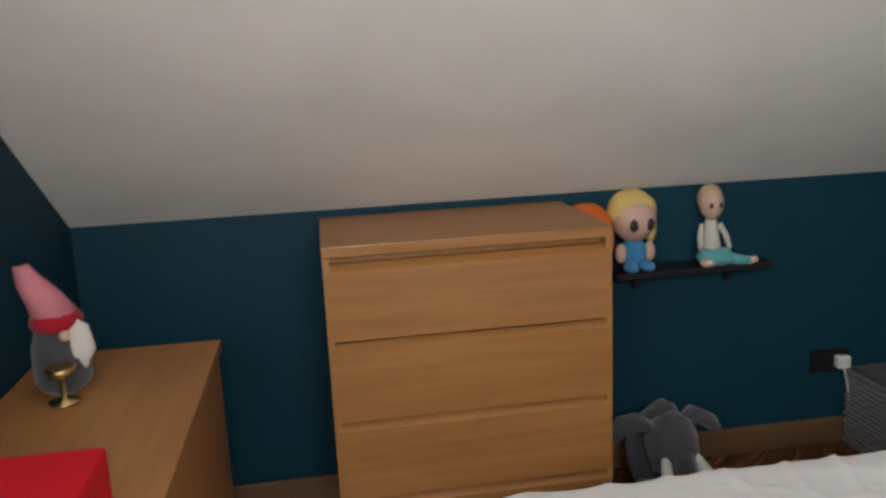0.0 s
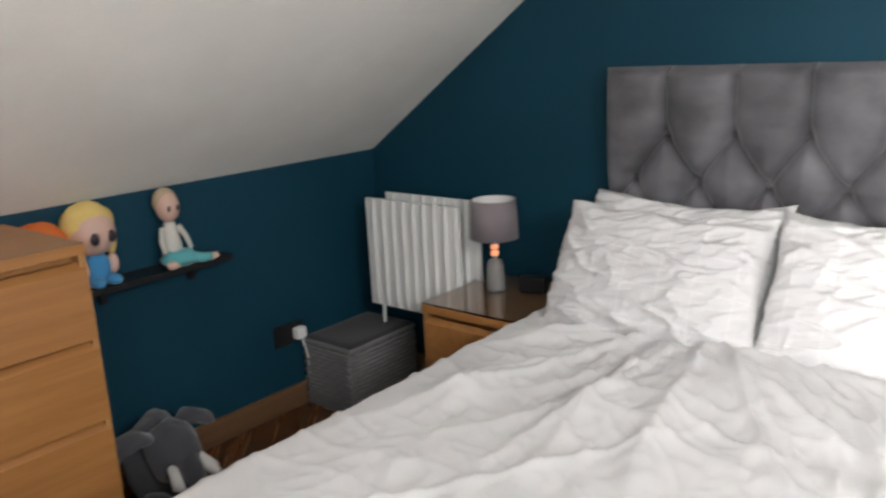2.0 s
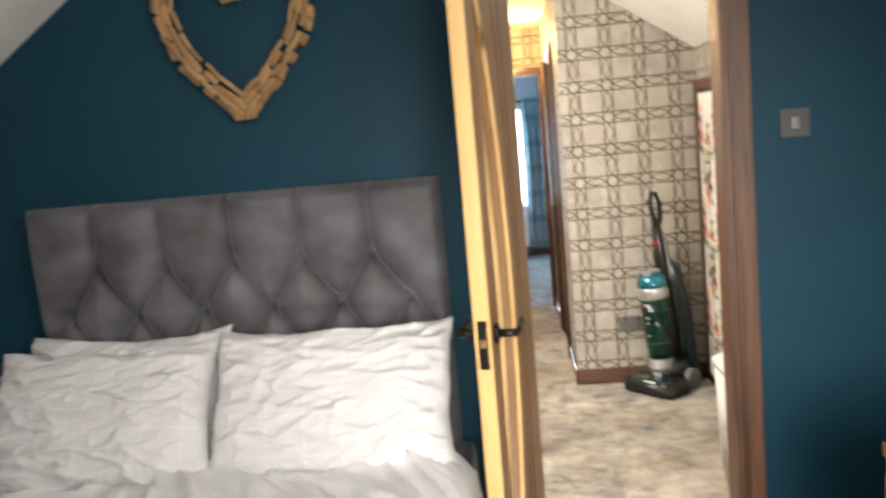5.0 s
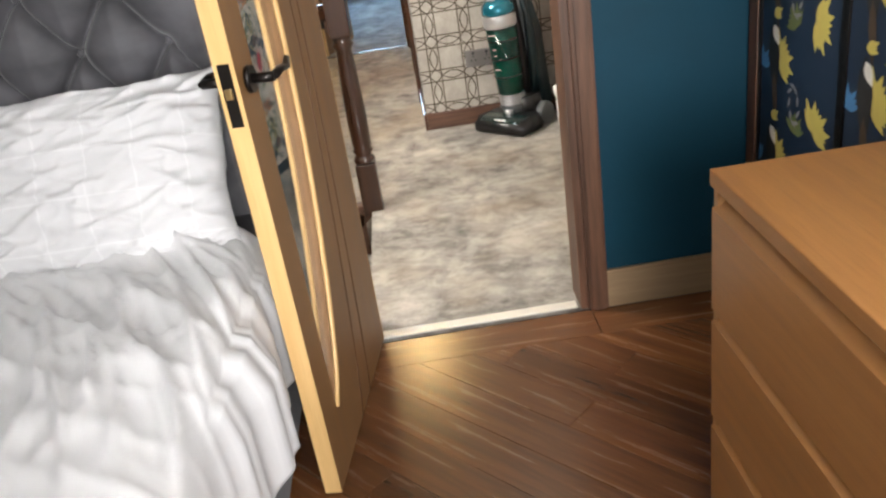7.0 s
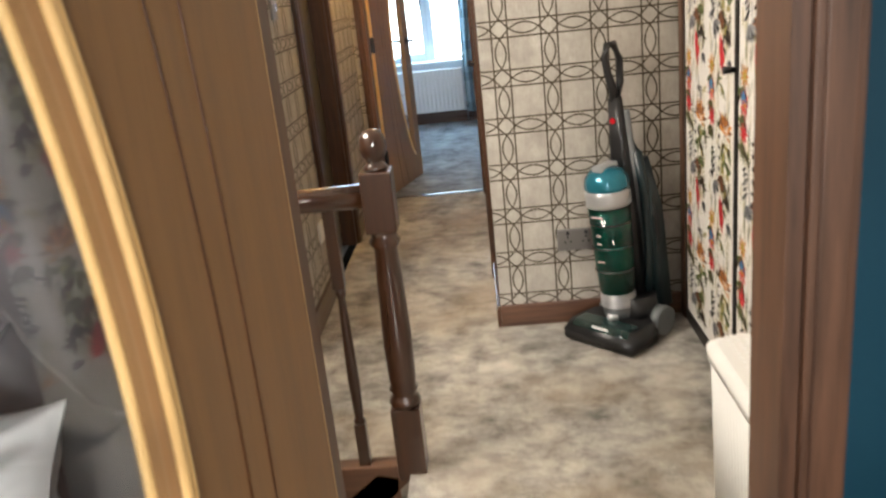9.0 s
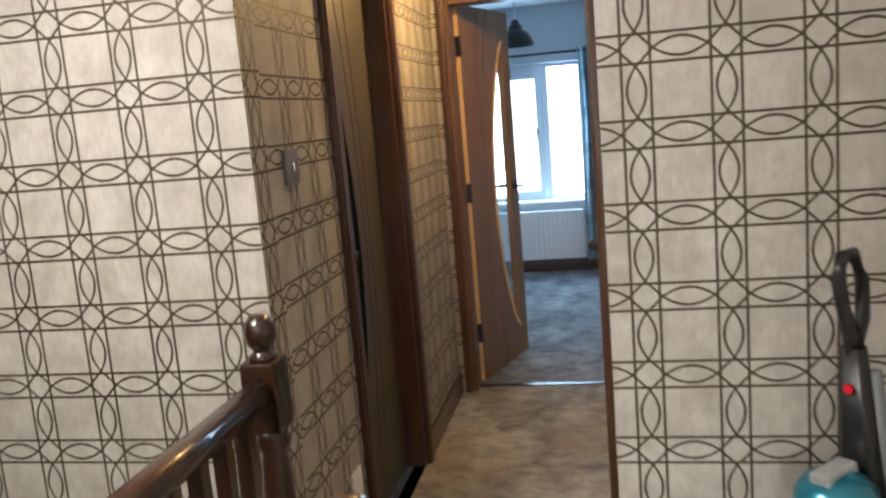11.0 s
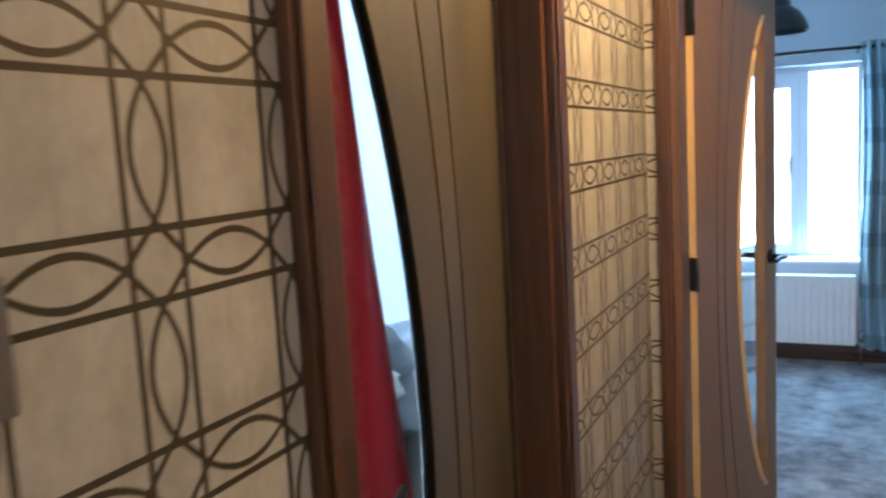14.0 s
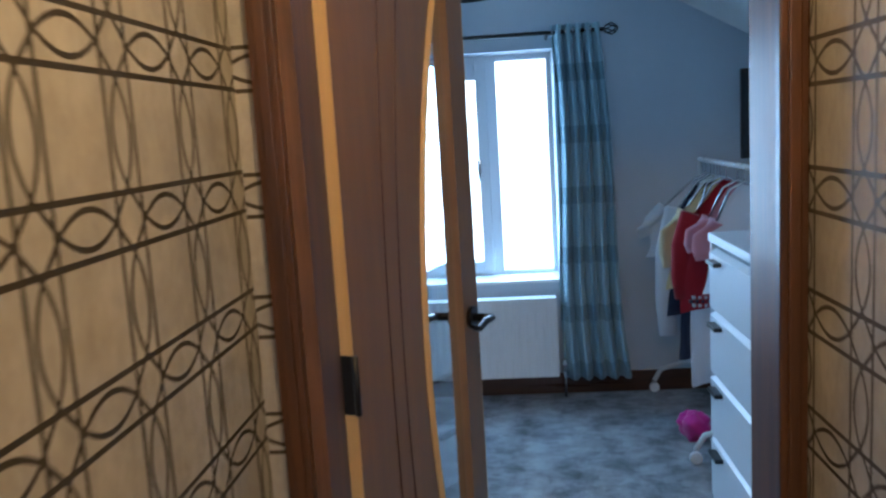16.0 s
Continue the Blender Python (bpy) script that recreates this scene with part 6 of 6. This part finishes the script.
garment("pink_shirt", "pink short shirt on a hanger", 9.80, PINKC, 0.26, 0.30, 6, 0.10, PINKC)
garment("pale_blue_shirt", "pale blue shirt on a hanger", 9.70, WHITEC, 0.40, 0.28, 8, 0.12, PINKC)
MAG = cloth("magenta plush", (0.55, 0.03, 0.24))
bm = blob(bmesh.new(), 0, 0, 0.06, 0.075, 0.06, 0.06, 0, 0.5, 3)
blob(bm, 0.06, 0.02, 0.05, 0.05, 0.05, 0.05, 0, 0.5, 8)
pk = tagged(part("pink_slipper", bm, MAG), "bright pink soft slipper under the clothes rack", "slipper")
pk.matrix_basis = pose(9.80, -0.22, 0.0)
pic = thing("wall_picture", "dark framed picture on the pale wall", "picture", 10.468, -0.87, 1.18)
part("picture_frame", bx(bmesh.new(), 0, 0, 0, 0.03, 0.26, 0.44, 0.004), BLACK, pic)

# ---- small room behind the glazed door ----
dress = thing("red_dress", "long red dress hanging inside the small room", "dress", 6.31, 1.30, 1.90)
bm = bmesh.new()


def skirt(u, v):
    a = 2 * math.pi * u
    r = (0.08 + 0.12 * v ** 1.1) * (1 + 0.16 * math.sin(7 * a + 2 * v) * v)
    return (0.55 * r * math.cos(a), r * math.sin(a), -0.02 - 1.5 * v)


part("skirt", sheet(bm, skirt, 60, 24), cloth("scarlet cloth", (0.46, 0.007, 0.014)), dress)
part("belt", lathe(bmesh.new(), [(0.088, -0.46), (0.092, -0.48), (0.090, -0.50)], seg=24, cap=False), DARKRED, dress)
part("hanger", tube(bmesh.new(), [(0, -0.10, -0.03), (0, 0, 0.02), (0, 0.10, -0.03)], 0.006, 6), CHROME, dress)
hook = built("trim_dress_rail", tube(bmesh.new(), [(5.36, 1.30, 1.93), (7.44, 1.30, 1.93)], 0.012, 10), IRON, "hanging rail in the small room", "rail")
BLANKET = cloth("blue grey throw", (0.17, 0.20, 0.25))
bed2 = thing("bed", "single bed with blue grey throw below the window", "bed", 6.53, 1.46, 0.0)
part("bed_base", bx(bmesh.new(), 0, 0, 0.0, 0.86, 1.8, 0.70, 0.02), DARK_BASE, bed2)


def throw(u, v):
    return (-0.02 + 0.89 * u, -0.03 + 1.86 * v, 0.84 + 0.10 * noise.noise(Vector((u * 4, v * 4, 2))) + 0.035 * noise.noise(Vector((u * 12, v * 11, 5))) - 0.12 * (max(0, 0.06 - v) / 0.06) ** 2)


bm = sheet(bmesh.new(), throw, 50, 40)
bx(bm, 0, 0, 0.66, 0.86, 1.8, 0.77, 0.03)
part("throw", bm, BLANKET, bed2)
bm = blob(bmesh.new(), 0, 0, 0.09, 0.26, 0.17, 0.09, 0, 0.3, 2, 28, 18)
cush = tagged(part("cushion", bm, BLANKET), "rumpled blue grey cushion on the bed", "cushion")
cush.matrix_basis = pose(6.88, 1.64, 0.78)
bm = blob(bmesh.new(), 0, 0, 0.05, 0.16, 0.10, 0.06, 0, 0.5, 6, 28, 18)
cush = tagged(part("cushion", bm, WHITEC), "small white printed cushion at the bed's edge", "cushion")
cush.matrix_basis = pose(6.72, 1.50, 0.80)
for k in range(2):
    wb = thing("window_2" if k == 0 else "window_3", "white framed window of the small room", "window", 5.5 + 0.85 * k, 3.62, 0.75, kind="structure")
    bm = bmesh.new()
    for a, b, c, d in ((0, 0.05, 0, 1.25), (0.80, 0.85, 0, 1.25), (0.05, 0.80, 0, 0.05), (0.05, 0.80, 1.20, 1.25)):
        bx(bm, a, 0, c, b, 0.06, d)
    part("window_frame", bm, UPVC, wb)

# ---- floor boards, last ----
def clip(poly, axis, limit, keep_less):
    out = []
    for i, p in enumerate(poly):
        q = poly[(i + 1) % len(poly)]
        a, b = p[axis] - limit, q[axis] - limit
        if keep_less:
            a, b = -a, -b
        if a >= 0:
            out.append(p)
        if a * b < 0:
            s = a / (a - b)
            out.append((p[0] + (q[0] - p[0]) * s, p[1] + (q[1] - p[1]) * s))
    return out


floor_ob = bpy.data.objects["floor"]
rng = random.Random(9)
c45, W, L = math.cos(radians(43)), 0.122, 1.15
s45 = math.sin(radians(43))
row = -30
while row < 46:
    off = rng.random() * L
    a = -3.0 - off
    while a < 6.0:
        quad = [(a + 0.001, row * W + 0.001), (a + L - 0.001, row * W + 0.001), (a + L - 0.001, (row + 1) * W - 0.001), (a + 0.001, (row + 1) * W - 0.001)]
        world_quad = [(x * c45 - y * s45, x * s45 + y * c45) for x, y in quad]
        poly = world_quad
        for axis, limit, less in ((0, 3.035, True), (0, 0.03, False), (1, KNEE_Y - 0.016, True), (1, CUP_Y, False)):
            poly = clip(poly, axis, limit, less) if poly else poly
        if len(poly) > 2:
            local = [(x * c45 + y * s45 - a, -x * s45 + y * c45 - row * W) for x, y in poly]
            bm = slab(local, "z", -0.013, 0.0)
            ob = part("plank", bm, PLANK, floor_ob)
            ob.matrix_basis = pose(a * c45 - row * W * s45, a * s45 + row * W * c45, 0, 0, 0, 43)
        a += L
    row += 1
for k, (y0, y1) in enumerate(((CUP_Y, -0.215), (-0.213, 0.62), (0.622, 1.9), (1.902, KNEE_Y - 0.016))):
    bm = box(0, 0, -0.013, y1 - y0, 0.137, 0.0)
    ob = part("plank", bm, PLANK, floor_ob)
    ob.matrix_basis = pose(HEAD_X - 0.016, y0, 0, 0, 0, 90)
